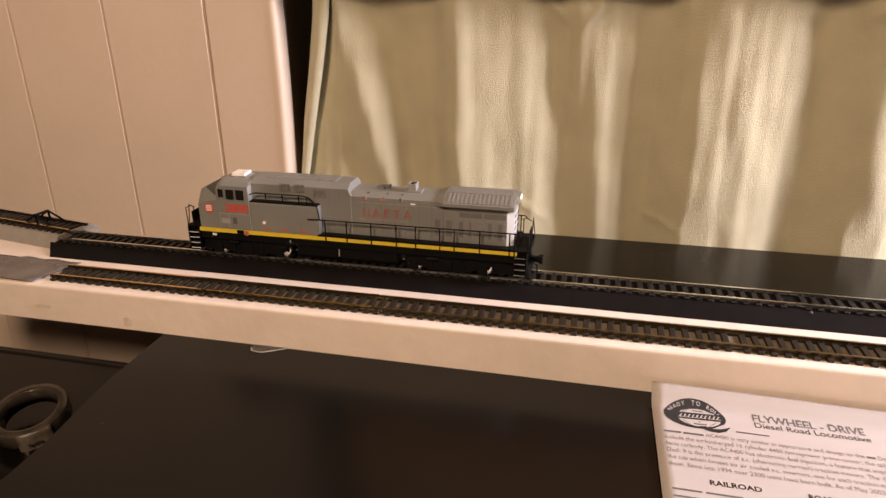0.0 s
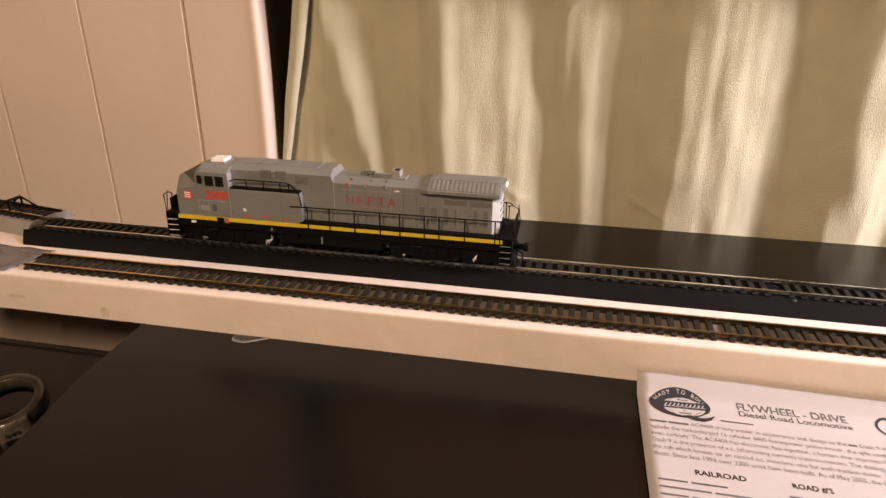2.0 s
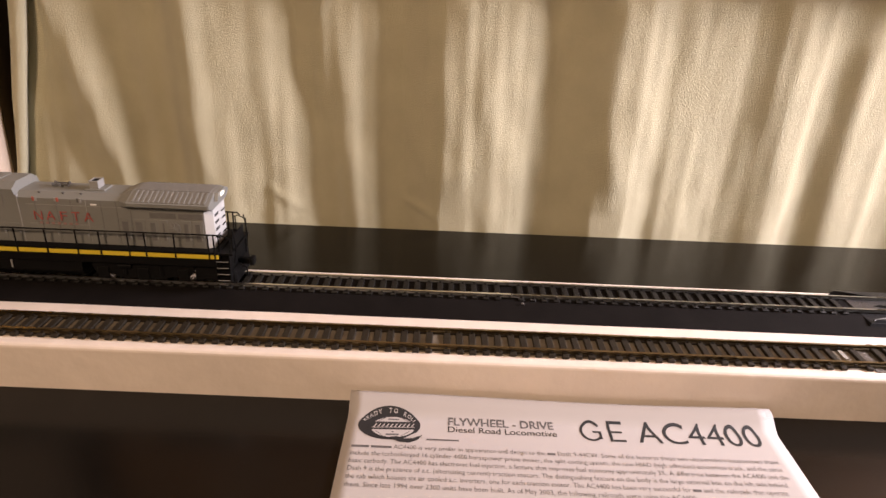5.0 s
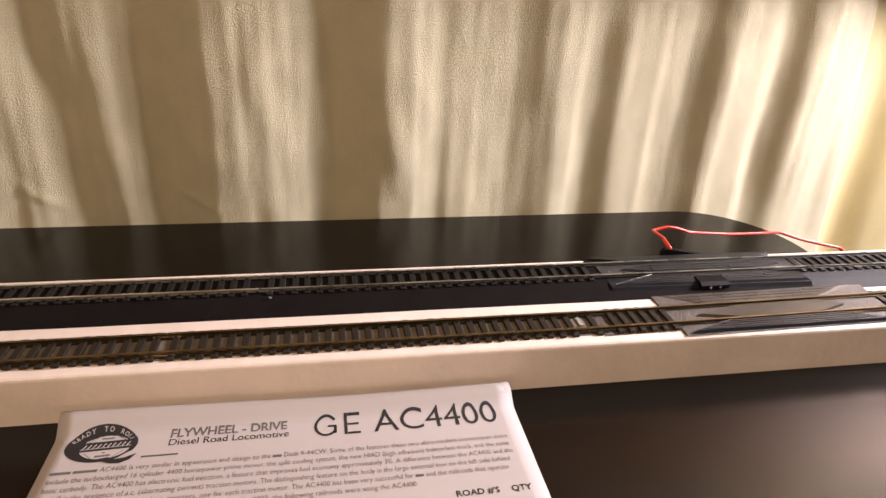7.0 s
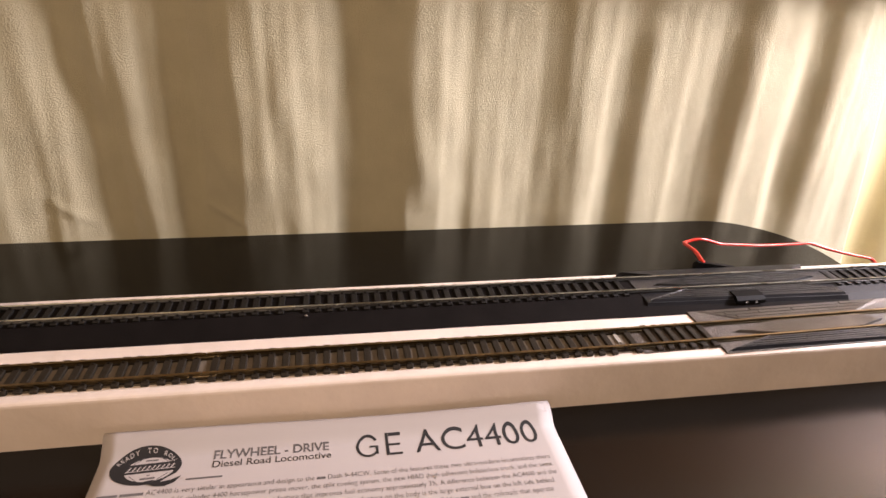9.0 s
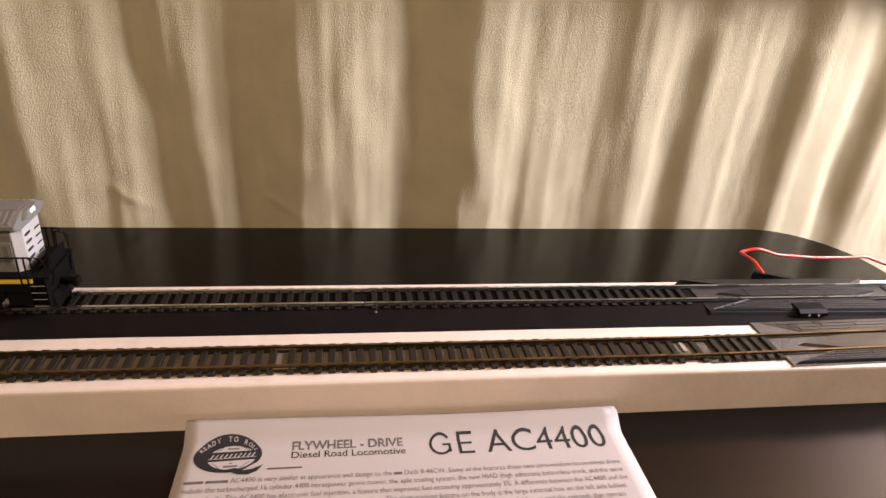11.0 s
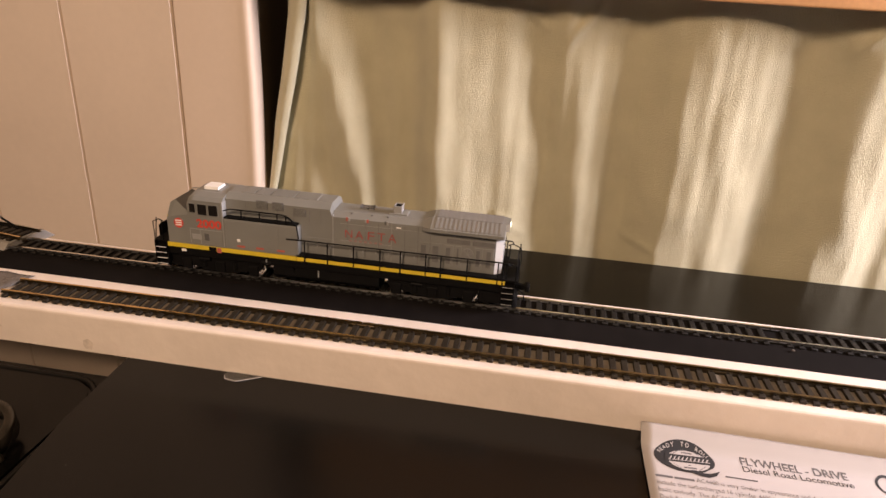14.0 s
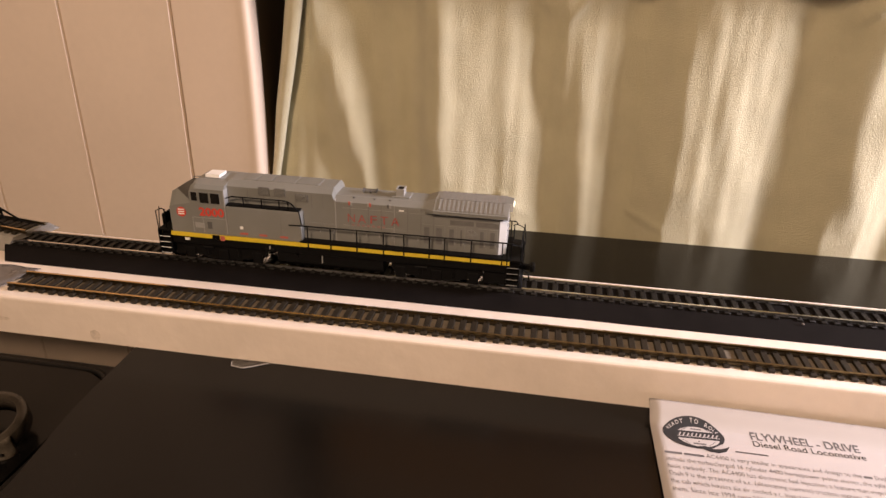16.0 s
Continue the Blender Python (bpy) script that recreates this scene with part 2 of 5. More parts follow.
# ---- the room ----
structure("floor", box(bmesh.new(), -2.0, 2.6, -2.6, 0.9, -0.05, 0.0), FLOORING, "brown carpeted floor of the room")
structure("ceiling", box(bmesh.new(), -2.0, 2.6, -2.6, 0.9, 2.4, 2.45), CEILING, "unseen painted ceiling of the room, kept dim")
structure("wall_west", box(bmesh.new(), -2.05, -2.0, -2.6, 0.9, 0.0, 2.4), ROOM, "plain unseen side wall, kept dark", "wall")
structure("wall_east", box(bmesh.new(), 2.6, 2.65, -2.6, 0.9, 0.0, 2.4), ROOM, "plain unseen side wall, kept dark", "wall")
structure("wall_south", box(bmesh.new(), -2.0, 2.6, -2.65, -2.6, 0.0, 2.4), ROOM, "plain unseen wall facing the table, kept dark", "wall")
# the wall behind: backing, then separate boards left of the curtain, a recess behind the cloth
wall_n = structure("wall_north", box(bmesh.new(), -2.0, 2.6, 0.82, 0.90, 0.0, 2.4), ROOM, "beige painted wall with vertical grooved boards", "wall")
seams = [-0.378 - 0.103 * k for k in range(0, 17)]
backing = box(bmesh.new(), -2.04, -0.3145, 0.636, 0.82, 0.0, 2.4)
part("board_backing", backing, WALL, wall_n)
for k in range(16):
    x1, x0 = seams[k] - 0.0003, seams[k + 1] + 0.0003
    bm = bmesh.new()
    extrude(bm, [(x0, 0.636), (x1, 0.636), (x1, 0.6302), (x1 - 0.0015, 0.628), (x0 + 0.0010, 0.628), (x0, 0.6302)], 0.0, 2.4, "z")
    part("board", bm, WALL, wall_n)
# last board, warped, with a rounded bright edge at the window recess
bm = bmesh.new()
rows = []
for i in range(61):
    z = 2.4 * i / 60
    bow = 0.0022 * math.exp(-((z - 0.87) / 0.09) ** 2)
    e = -0.3110 + bow
    prof = [(-0.3777, 0.636), (-0.3777, 0.6302), (-0.3765, 0.628), (-0.3757, 0.628), (-0.360, 0.6280), (-0.348, 0.6280), (-0.335, 0.6280), (e - 0.0120, 0.6280), (e - 0.0085, 0.6278),
            (e - 0.0055, 0.6275), (e - 0.0030, 0.6276), (e - 0.0012, 0.6288), (e, 0.6312), (e, 0.645), (e - 0.003, 0.645), (e - 0.003, 0.6365)]
    rows.append([bm.verts.new((x, y, z)) for x, y in prof])
for a, b in zip(rows, rows[1:]):
    for k in range(len(a) - 1):
        bm.faces.new((a[k], a[k + 1], b[k + 1], b[k]))
part("board", bm, CASING, wall_n, "warped board with a rounded edge", True)

# unseen window added behind the curtain, dark so the gap reads as shade
window = structure("window_1", box(bmesh.new(), -0.29, 1.30, 0.800, 0.806, 0.45, 2.0), mat("gap_shade_glass", (0.006, 0.006, 0.007), 0.08, vary=0.1, scale=8, fine=60, bump=0), "dark window pane added behind the curtain, shading the gap", "window")
for x0, x1, z0, z1 in ((-0.310, -0.26, 0.40, 2.05), (1.26, 1.31, 0.40, 2.05), (-0.2595, 1.2595, 0.40, 0.45), (-0.2595, 1.2595, 2.0, 2.05)):
    part("window_frame", box(bmesh.new(), x0, x1, 0.770, 0.798, z0, z1, 0.002), mat("gap_shade_wood", (0.085, 0.058, 0.032), 0.6, vary=0.2, scale=30, fine=300, bump=0.1) if x0 == -0.310 else bpy.data.materials["gap_shade_wood"], window)
part("window_reveal", box(bmesh.new(), -0.3135, -0.3095, 0.646, 0.769, 0.40, 2.05), bpy.data.materials["gap_shade_wood"], window)


# ---- curtain ----
# the cloth's section: place along the window and how far it stands forward; slopes that fall away to the right face the lamp
SECTION = [(-0.310, 0.002), (-0.292, 0.010), (-0.276, 0.008), (-0.257, 0.0195), (-0.247, 0.0165), (-0.222, 0.003), (-0.208, 0.000), (-0.195, 0.006), (-0.178, 0.001),
           (-0.154, 0.024), (-0.140, 0.0205), (-0.118, 0.013), (-0.104, 0.0115), (-0.090, 0.0095), (-0.074, 0.0025), (-0.064, 0.0002), (-0.037, 0.013), (-0.028, 0.0105), (-0.008, 0.002), (0.014, 0.000),
           (0.056, 0.022), (0.066, 0.0200), (0.086, 0.0160), (0.096, 0.0158), (0.112, 0.0105), (0.131, 0.0012), (0.140, 0.000), (0.188, 0.024), (0.200, 0.021),
           (0.234, 0.0115), (0.286, 0.003), (0.300, 0.003), (0.324, 0.0105), (0.334, 0.0092), (0.362, 0.000), (0.368, 0.000), (0.383, 0.0078),
           (0.396, 0.0070), (0.425, 0.0030), (0.447, -0.0010), (0.453, -0.0010), (0.471, 0.0115), (0.484, 0.0105), (0.510, 0.0060), (0.533, -0.0030), (0.538, -0.0030), (0.556, 0.0105), (0.572, 0.0095), (0.632, -0.008)]
knots_x, knots_d = [k[0] for k in SECTION], [k[1] for k in SECTION]

# centre, slope, half length and height of single creases
CREASES = [(-0.0850, 0.7695, -0.70, 0.015, 0.0016), (0.041, 0.761, -0.36, 0.028, 0.0017), (-0.074, 0.945, -0.92, 0.010, 0.0030), (-0.036, 0.945, 1.30, 0.012, 0.0034), (0.174, 0.946, 0.78, 0.012, 0.0030)]


def crest(x, z):
    lean = 0.36 * math.exp(-((x + 0.235) / 0.04) ** 2) * (0.90 - z) + 0.13 * math.exp(-((x + 0.06) / 0.07) ** 2) * (0.86 - z)
    u = x - lean - 0.004 * noise.noise(Vector((x * 9, z * 5, 2)))
    d = sum(float(np.interp(u + o, knots_x, knots_d)) for o in (-0.009, -0.006, -0.003, 0, 0.003, 0.006, 0.009)) / 7
    calm = 1 - 0.6 * max(0.0, min(1.0, (x - 0.10) / 0.3))
    d += 0.0026 * calm * noise.noise(Vector((x * 42, z * 2.2, 11))) + 0.0015 * (0.4 + 0.6 * calm) * noise.noise(Vector((x * 105, z * 3.0, 21)))
    low = max(0.0, (0.86 - z) / 0.11)
    d += 0.0040 * low * noise.noise(Vector((x * 34, z * 9, 7)))
    d += 0.0022 * calm * noise.noise(Vector((x * 55, z * 22, 1)))
    d += 0.0050 * noise.noise(Vector((x * 6, z * 6, 4)))
    high = max(0.0, (z - 0.90) / 0.06)
    d += 0.0035 * min(1.0, high) * noise.noise(Vector((x * 40, z * 40, 9)))
    # gathered flatter under the valance
    top = max(0.0, min(1.0, (z - 0.925) / 0.075))
    d += (0.012 - 0.55 * d) * top * top * (3 - 2 * top)
    # creases where the cloth has been bunched near the table, and a long soft diagonal one
    for cx, cz, slope, half, tall in CREASES:
        if abs(x - cx) < 2.5 * half:
            s = (z - cz - slope * (x - cx)) / math.sqrt(1 + slope * slope)
            d += tall * math.exp(-(s / 0.0034) ** 2 - ((x - cx) / half) ** 4)
    return d


bm = bmesh.new()
grid = []
xs = [-0.300 + 0.0025 * i for i in range(371)]
zs = [0.30 + 0.02 * i for i in range(20)] + [0.70 + 0.0030 * i for i in range(102)] + [1.006 + 0.03 * i for i in range(42)]
HEM_Z, HEM_L, HEM_R = [0.30, 0.74, 0.779, 0.845, 0.936, 1.05, 2.3], [-0.318, -0.315, -0.311, -0.3025, -0.2875, -0.279, -0.262], [-0.312, -0.308, -0.3005, -0.2865, -0.268, -0.255, -0.236]
for z in zs:
    left = float(np.interp(z, HEM_Z, HEM_L)) + 0.003
    row = []
    for x in xs:
        near = max(0.0, 1 - (x + 0.300) / 0.045)
        y = 0.662 - crest(x, z) * min(1.0, 0.35 + (x + 0.300) / 0.03)
        # the cloth hangs behind the desk's edge
        y += max(0.0, 0.6425 - y) * max(0.0, min(1.0, (0.80 - z) / 0.035))
        row.append(bm.verts.new((x + (left + 0.300) * near + 0.10 * max(0.0, (x - 0.57) / 0.06) * max(-0.1, 0.87 - z), y, z)))
    grid.append(row)
for a, b in zip(grid, grid[1:]):
    for i in range(len(xs) - 1):
        bm.faces.new((a[i], a[i + 1], b[i + 1], b[i]))
curtain = part("curtain", bm, CLOTH, None, "", True)
tagged(curtain, "cream fleecy cloth curtain hanging in deep vertical folds", "curtain")
solid = curtain.modifiers.new("thickness", "SOLIDIFY")
solid.thickness, solid.offset = 0.0016, 1.0
# yellower second panel behind the end of the first
bm = bmesh.new()
rows = []
for z in zs[::2]:
    rows.append([bm.verts.new((0.60 + 0.006 * i, 0.694 - 0.012 * math.sin(i * 0.31 + 0.6) - 0.004 * noise.noise(Vector((i * 0.25, z * 3, 5))), z)) for i in range(80)])
for a, b in zip(rows, rows[1:]):
    for k in range(79):
        bm.faces.new((a[k], a[k + 1], b[k + 1], b[k]))
lining = tagged(part("curtain_lining", bm, CLOTH_BACK, None, "", True), "yellowish curtain panel hanging behind the cream one", "curtain")
part("hem", tube(bmesh.new(), [(0.601, 0.6873, z) for z in zs[::2]], 0.0016, 6), CLOTH_BACK, lining, "", True)
# turned hem along the curtain's free edge: a flap that stands forward at its inner edge
bm = bmesh.new()
rows = []
for z in zs:
    xl, xr = float(np.interp(z, HEM_Z, HEM_L)), float(np.interp(z, HEM_Z, HEM_R))
    w = 0.0012 * noise.noise(Vector((z * 14, 3, 8)))
    prof = [(xl, 0.6500), (xl + 0.15 * (xr - xl), 0.6425), (xl + 0.42 * (xr - xl), 0.6365), (xl + 0.66 * (xr - xl), 0.6345), (xl + 0.88 * (xr - xl), 0.6352), (xr, 0.6384), (xr - 0.0004, 0.6405), (xr - 0.004, 0.6450), (xr - 0.006, 0.6530)]
    rows.append([bm.verts.new((x + w, y + 0.006, z)) for x, y in prof])
for a, b in zip(rows, rows[1:]):
    for k in range(len(a) - 1):
        bm.faces.new((a[k], a[k + 1], b[k + 1], b[k]))
part("hem", bm, CLOTH, curtain, "cream turned hem", True)

# wooden valance board over the window
valance = structure("valance", box(bmesh.new(), -0.26, 1.25, 0.618, 0.627, 0.968, 1.10, 0.0015, 2), WOOD, "orange-brown wooden valance board above the curtain", "trim")
part("valance_top", box(bmesh.new(), -0.26, 1.25, 0.6275, 0.72, 1.084, 1.10), WOOD, valance)

# ---- table ----
table = thing("desk", (0.15, 0.33, 0.0), "black laminate desk with rounded corners and worn satin top", "desk")
TX0, TX1, TY0, TY1 = -0.297, 0.519, 0.02, 0.640
O = Vector((0.15, 0.33, 0.0))
outline = [(TX0 + 0.014, TY0), (TX1, TY0)]
for k in range(13):
    a = math.radians(90 * k / 12)
    outline.append((TX1 - 0.075 + 0.075 * math.cos(a), TY1 - 0.085 + 0.085 * math.sin(a)))
outline += [(TX0 + 0.014, TY1), (TX0 + 0.004, TY1 - 0.004), (TX0 - 0.001, TY1 - 0.014), (TX0 + 0.002, 0.56), (TX0 - 0.001, 0.41), (TX0 + 0.001, 0.34), (TX0 + 0.008, 0.29)]
bm = extrude(bmesh.new(), [(x - O.x, y - O.y) for x, y in outline], 0.722, 0.750, "z")
bmesh.ops.bevel(bm, geom=[e for e in bm.edges if all(v.co.z > 0.749 for v in e.verts)], offset=0.002, segments=2, profile=0.5, affect="EDGES")
part("desktop", bm, BLACK_TOP, table)
for x in (TX0 + 0.03, TX1 - 0.16):
    part("side_panel", box(bmesh.new(), x - O.x, x + 0.02 - O.x, TY0 + 0.03 - O.y, TY1 - 0.09 - O.y, 0.0, 0.7215, 0.001), BLACK_TOP, table)
part("back_panel", box(bmesh.new(), TX0 + 0.052 - O.x, TX1 - 0.162 - O.x, TY1 - 0.110 - O.y, TY1 - 0.094 - O.y, 0.25, 0.7215), BLACK_TOP, table)

# ---- layout plank ----
BT = 0.7765
plank = thing("layout_plank", (0.05, 0.447, 0.75), "long white painted wooden plank lying across the desk", "plank")
bm = box(bmesh.new(), -0.66, 0.70, -0.047, 0.0505, 0.0, BT - 0.75)
bmesh.ops.bevel(bm, geom=[e for e in bm.edges if all(v.co.z > 0.01 for v in e.verts)], offset=0.0022, segments=3, profile=0.5, affect="EDGES")
part("plank_body", bm, WHITE, plank)


def smudge(x, z, w, h, seed):
    """A knot or scuff in the plank's front face."""
    bm = bmesh.new()
    c = bm.verts.new((x - 0.05, -0.0471, z - 0.75))
    ring = []
    for k in range(18):
        a = k * math.tau / 18
        r = 1 + 0.25 * noise.noise(Vector((math.cos(a) * 2, math.sin(a) * 2, seed)))
        ring.append(bm.verts.new((x - 0.05 + w * r * math.cos(a), -0.0471, z - 0.75 + h * r * math.sin(a))))
    for k in range(18):
        bm.faces.new((c, ring[k], ring[(k + 1) % 18]))
    part("knot", bm, KNOT, plank, "brown knot showing through the paint")


smudge(-0.3235, 0.7555, 0.0034, 0.0036, 3)
smudge(-0.388, 0.7600, 0.0075, 0.0016, 5)

# ---- black foam roadbed under the rear track ----
RB = 0.7802
roadbed = thing("foam_roadbed", (0.05, 0.4700, BT), "black foam roadbed strip with sloped shoulders on the plank", "roadbed")
bm = bmesh.new()
n = 60
sect = [(-0.0275, 0.0), (-0.0260, 0.0009), (-0.0115, RB - BT - 0.0003), (-0.0100, RB - BT), (0.0155, RB - BT), (0.0166, RB - BT - 0.0004), (0.0180, 0.0)]
rings = []
for i in range(n + 1):
    x = -0.466 + (0.387 + 0.466) * i / n
    w = 0.0005 * noise.noise(Vector((x * 18, 3, 1)))
    rings.append([bm.verts.new((x - (0.8 * (v + 0.0275) if i == 0 else 0), v + w, h)) for v, h in sect])
for a, b in zip(rings, rings[1:]):
    for k in range(len(sect)):
        j = (k + 1) % len(sect)
        bm.faces.new((a[k], b[k], b[j], a[j]))
bm.faces.new(rings[0])
bm.faces.new(rings[-1][::-1])
part("strip", bm, FOAM, roadbed)
bm = extrude(bmesh.new(), [(-0.0260, 0.0), (-0.0180, RB - BT - 0.0002), (0.0160, RB - BT - 0.0002), (0.0180, 0.0)], 0.387, 0.66, "x")
part("strip", bm, mat("grey_foam", (0.0095, 0.0092, 0.0105), 0.8, vary=0.2, scale=60, fine=1400, bump=0.3), roadbed, "dusty grey foam strip")


# ---- tracks ----
def rail_bm(x0, x1, y, z0, z1, wob=0.0, seed=0.0):
    """A rail with foot, web and head, in short lengths that wander a little."""
    h = z1 - z0
    sect = [(-0.0011, 0), (0.0011, 0), (0.0011, 0.22 * h), (0.0004, 0.34 * h), (0.0004, 0.66 * h), (0.00078, 0.74 * h), (0.00078, h), (-0.00078, h),
            (-0.00078, 0.74 * h), (-0.0004, 0.66 * h), (-0.0004, 0.34 * h), (-0.0011, 0.22 * h)]
    bm = bmesh.new()
    n = max(2, int((x1 - x0) / 0.03))
    rings = []
    for i in range(n + 1):
        x = x0 + (x1 - x0) * i / n
        w = wob * noise.noise(Vector((x * 5, seed, 3)))
        rings.append([bm.verts.new((x, y + w + a, z0 + b)) for a, b in sect])
    for p, q in zip(rings, rings[1:]):
        for k in range(len(sect)):
            j = (k + 1) % len(sect)
            bm.faces.new((p[k], q[k], q[j], p[j]))
    bm.faces.new(rings[0])
    bm.faces.new(rings[-1][::-1])
    return bm


def lay_rail(bm, side, worn, track):
    """A rail with tarnished sides and a brighter top that holds wear and highlight."""
    ob = part("rail", bm, side, track)
    ob.data.materials.append(worn)
    top = max(v.co.z for v in ob.data.vertices) - 0.0001
    for f in ob.data.polygons:
        if f.normal.z > 0.9 and f.center.z > top:
            f.material_index = 1
    return ob


def tie_mesh(length, width, height, material):
    bm = box(bmesh.new(), -width / 2, width / 2, -length / 2, length / 2, 0, height, 0.0003)
    return mesh_of("tie", bm, material)


def lay_ties(track, base, me, x0, x1, step, y, z, skip=(), jitter=0.0):
    rng = random.Random(round(x0 * 1000))
    x = x0
    while x <= x1:
        if not any(a < x < b for a, b in skip):
            t = new("tie", me)
            t.parent = track
            t.location = (x - base.x + rng.uniform(-1, 1) * 0.00025, y - base.y + rng.uniform(-1, 1) * jitter, z - base.z)
            t.rotation_euler = (0, 0, rng.uniform(-1, 1) * 0.02)
        x += step


def spikes(track, base, xs, ys, z):
    """Small moulded chairs that hold the rail to each tie."""
    bm = bmesh.new()
    for x in xs:
        for y in ys:
            for s in (-1, 1):
                box(bm, x - 0.0006 - base.x, x + 0.0006 - base.x, y + s * 0.0014 - 0.0004 - base.y, y + s * 0.0014 + 0.0004 - base.y, z - base.z, z + 0.0007 - base.z)
    return bm


R_Y0, R_Y1, R_TOP = 0.4645, 0.4805, 0.7829
rear = thing("rear_track", (0.0, 0.4725, RB), "straight model railway track with silver rails and black ties on foam", "track")
RO = Vector((0.0, 0.4725, RB))
for i, y in enumerate((R_Y0, R_Y1)):
    for a, b in ((-0.424, -0.1600), (-0.1595, 0.0935), (0.0940, 0.302), (0.302, 0.448), (0.4485, 0.69)):
        lay_rail(rail_bm(a - RO.x, b - RO.x, y - RO.y, 0.0010, R_TOP - RB, 0.0002, i), NICKEL, GLINT_NICKEL if a < -0.1 else WORN_NICKEL, rear)
tie_r = tie_mesh(0.0236, 0.0035, 0.0013, TIE)
lay_ties(rear, RO, tie_r, -0.418, 0.298, 0.0069, 0.4725, RB, ((0.0905, 0.0975),), 0.0002)
lay_ties(rear, RO, tie_r, 0.441, 0.685, 0.0069, 0.4725, RB)
part("chair_moulding", spikes(rear, RO, [-0.418 + 0.0069 * k for k in range(104)], (R_Y0, R_Y1), RB + 0.0012), TIE, rear)
for y in (R_Y0, R_Y1):
    part("tie_web", box(bmesh.new(), -0.420, 0.298, y - RO.y - 0.0014, y - RO.y + 0.0014, 0.0001, 0.0009), TIE, rear)
for x in (-0.422, 0.0937):
    for y in (R_Y0, R_Y1):
        part("rail_joiner", box(bmesh.new(), x - 0.007, x + 0.007, y - RO.y - 0.0014, y - RO.y + 0.0014, 0.0010, 0.0016, 0.0002), JOINER, rear, "folded dull metal rail joiner")

F_Y0, F_Y1, F_TOP = 0.4105, 0.4268, 0.7800
front = thing("front_track", (0.0, 0.4196, BT), "straight model railway track with tarnished brass rails and dark ties", "track")
FO = Vector((0.0, 0.4196, BT))


def skew(x):
    """Past the crossing's joint the front track bends slightly away from the plank's edge."""
    return 0.026 * max(0.0, x - 0.285)


for i, y in enumerate((F_Y0, F_Y1)):
    for a, b in ((-0.386, -0.3400), (-0.3396, -0.1575), (-0.157, 0.0508), (0.0512, 0.2790), (0.2790, 0.458), (0.4585, 0.69)):
        bm = rail_bm(a - FO.x, b - FO.x, y - FO.y, 0.0014, F_TOP - BT, 0.0003, 5 + i)
        for v in bm.verts:
            v.co.y += skew(v.co.x)
        lay_rail(bm, BRASS, GLINT_BRASS if a < -0.3 else WARM_BRASS, front)
# flat tan strip that covers the white plank between the ties
part("underlay", box(bmesh.new(), -0.383, 0.2785, 0.4078 - FO.y, 0.4292 - FO.y, 0.0, 0.0003), mat("tan_strip", (0.135, 0.110, 0.080), 0.85, vary=0.3, scale=120, fine=1200, bump=0.3), front, "thin tan strip under the ties")
tie_f = tie_mesh(0.0240, 0.0036, 0.0019, TIE_BROWN)
lay_ties(front, FO, tie_f, -0.3815, 0.0480, 0.0069, 0.4186, BT, (), 0.0003)
lay_ties(front, FO, tie_f, 0.0555, 0.2775, 0.0069, 0.4186, BT, ((0.2680, 0.2705),), 0.0003)
part("bare_patch", box(bmesh.new(), 0.2684, 0.2706, 0.4165 - FO.y, 0.4248 - FO.y, 0.0003, 0.0012), GREY_PLASTIC, front, "pale patch where a tie is missing")
lay_ties(front, FO, tie_f, 0.2885, 0.3235, 0.0066, 0.4186, BT + 0.0005)
lay_ties(front, FO, tie_f, 0.470, 0.69, 0.0069, 0.4186 + skew(0.52), BT)
part("chair_moulding", spikes(front, FO, [-0.3815 + 0.0069 * k for k in range(63)] + [0.0555 + 0.0069 * k for k in range(33)], (F_Y0, F_Y1), BT + 0.0019), TIE_BROWN, front)
for y in (F_Y0, F_Y1):
    part("tie_web", box(bmesh.new(), -0.383, 0.2790, y - FO.y - 0.0016, y - FO.y + 0.0016, 0.0004, 0.0014), TIE_BROWN, front)
for x in (-0.1573, 0.051, 0.2790, 0.458):
    for y in (F_Y0 + skew(x), F_Y1 + skew(x)):
        part("rail_joiner", box(bmesh.new(), x - 0.007, x + 0.007, y - FO.y - 0.0015, y - FO.y + 0.0015, 0.0013, 0.0023, 0.0002), BRASS, front, "brass rail joiner")


# ---- rerailer plates beside and between the rails ----
def plate(parent, base, low, high, z0, z1, material, name, label=""):
    """A ramped plate: outline at its foot and at its top, both four or six corners."""
    bm = bmesh.new()
    a = [bm.verts.new((x - base.x, y - base.y, z0 - base.z)) for x, y in low]
    b = [bm.verts.new((x - base.x, y - base.y, z1 - base.z)) for x, y in high]
    bm.faces.new(a)
    bm.faces.new(b)
    for i in range(len(a)):
        j = (i + 1) % len(a)
        bm.faces.new((a[i], b[i], b[j], a[j]))
    return part(name, bm, material, parent, label)


PLATE = mat("ribbed_black_plastic", (0.0085, 0.0088, 0.0105), 0.40, vary=0.3, scale=90, fine=900, bump=0.5, spec=0.35)


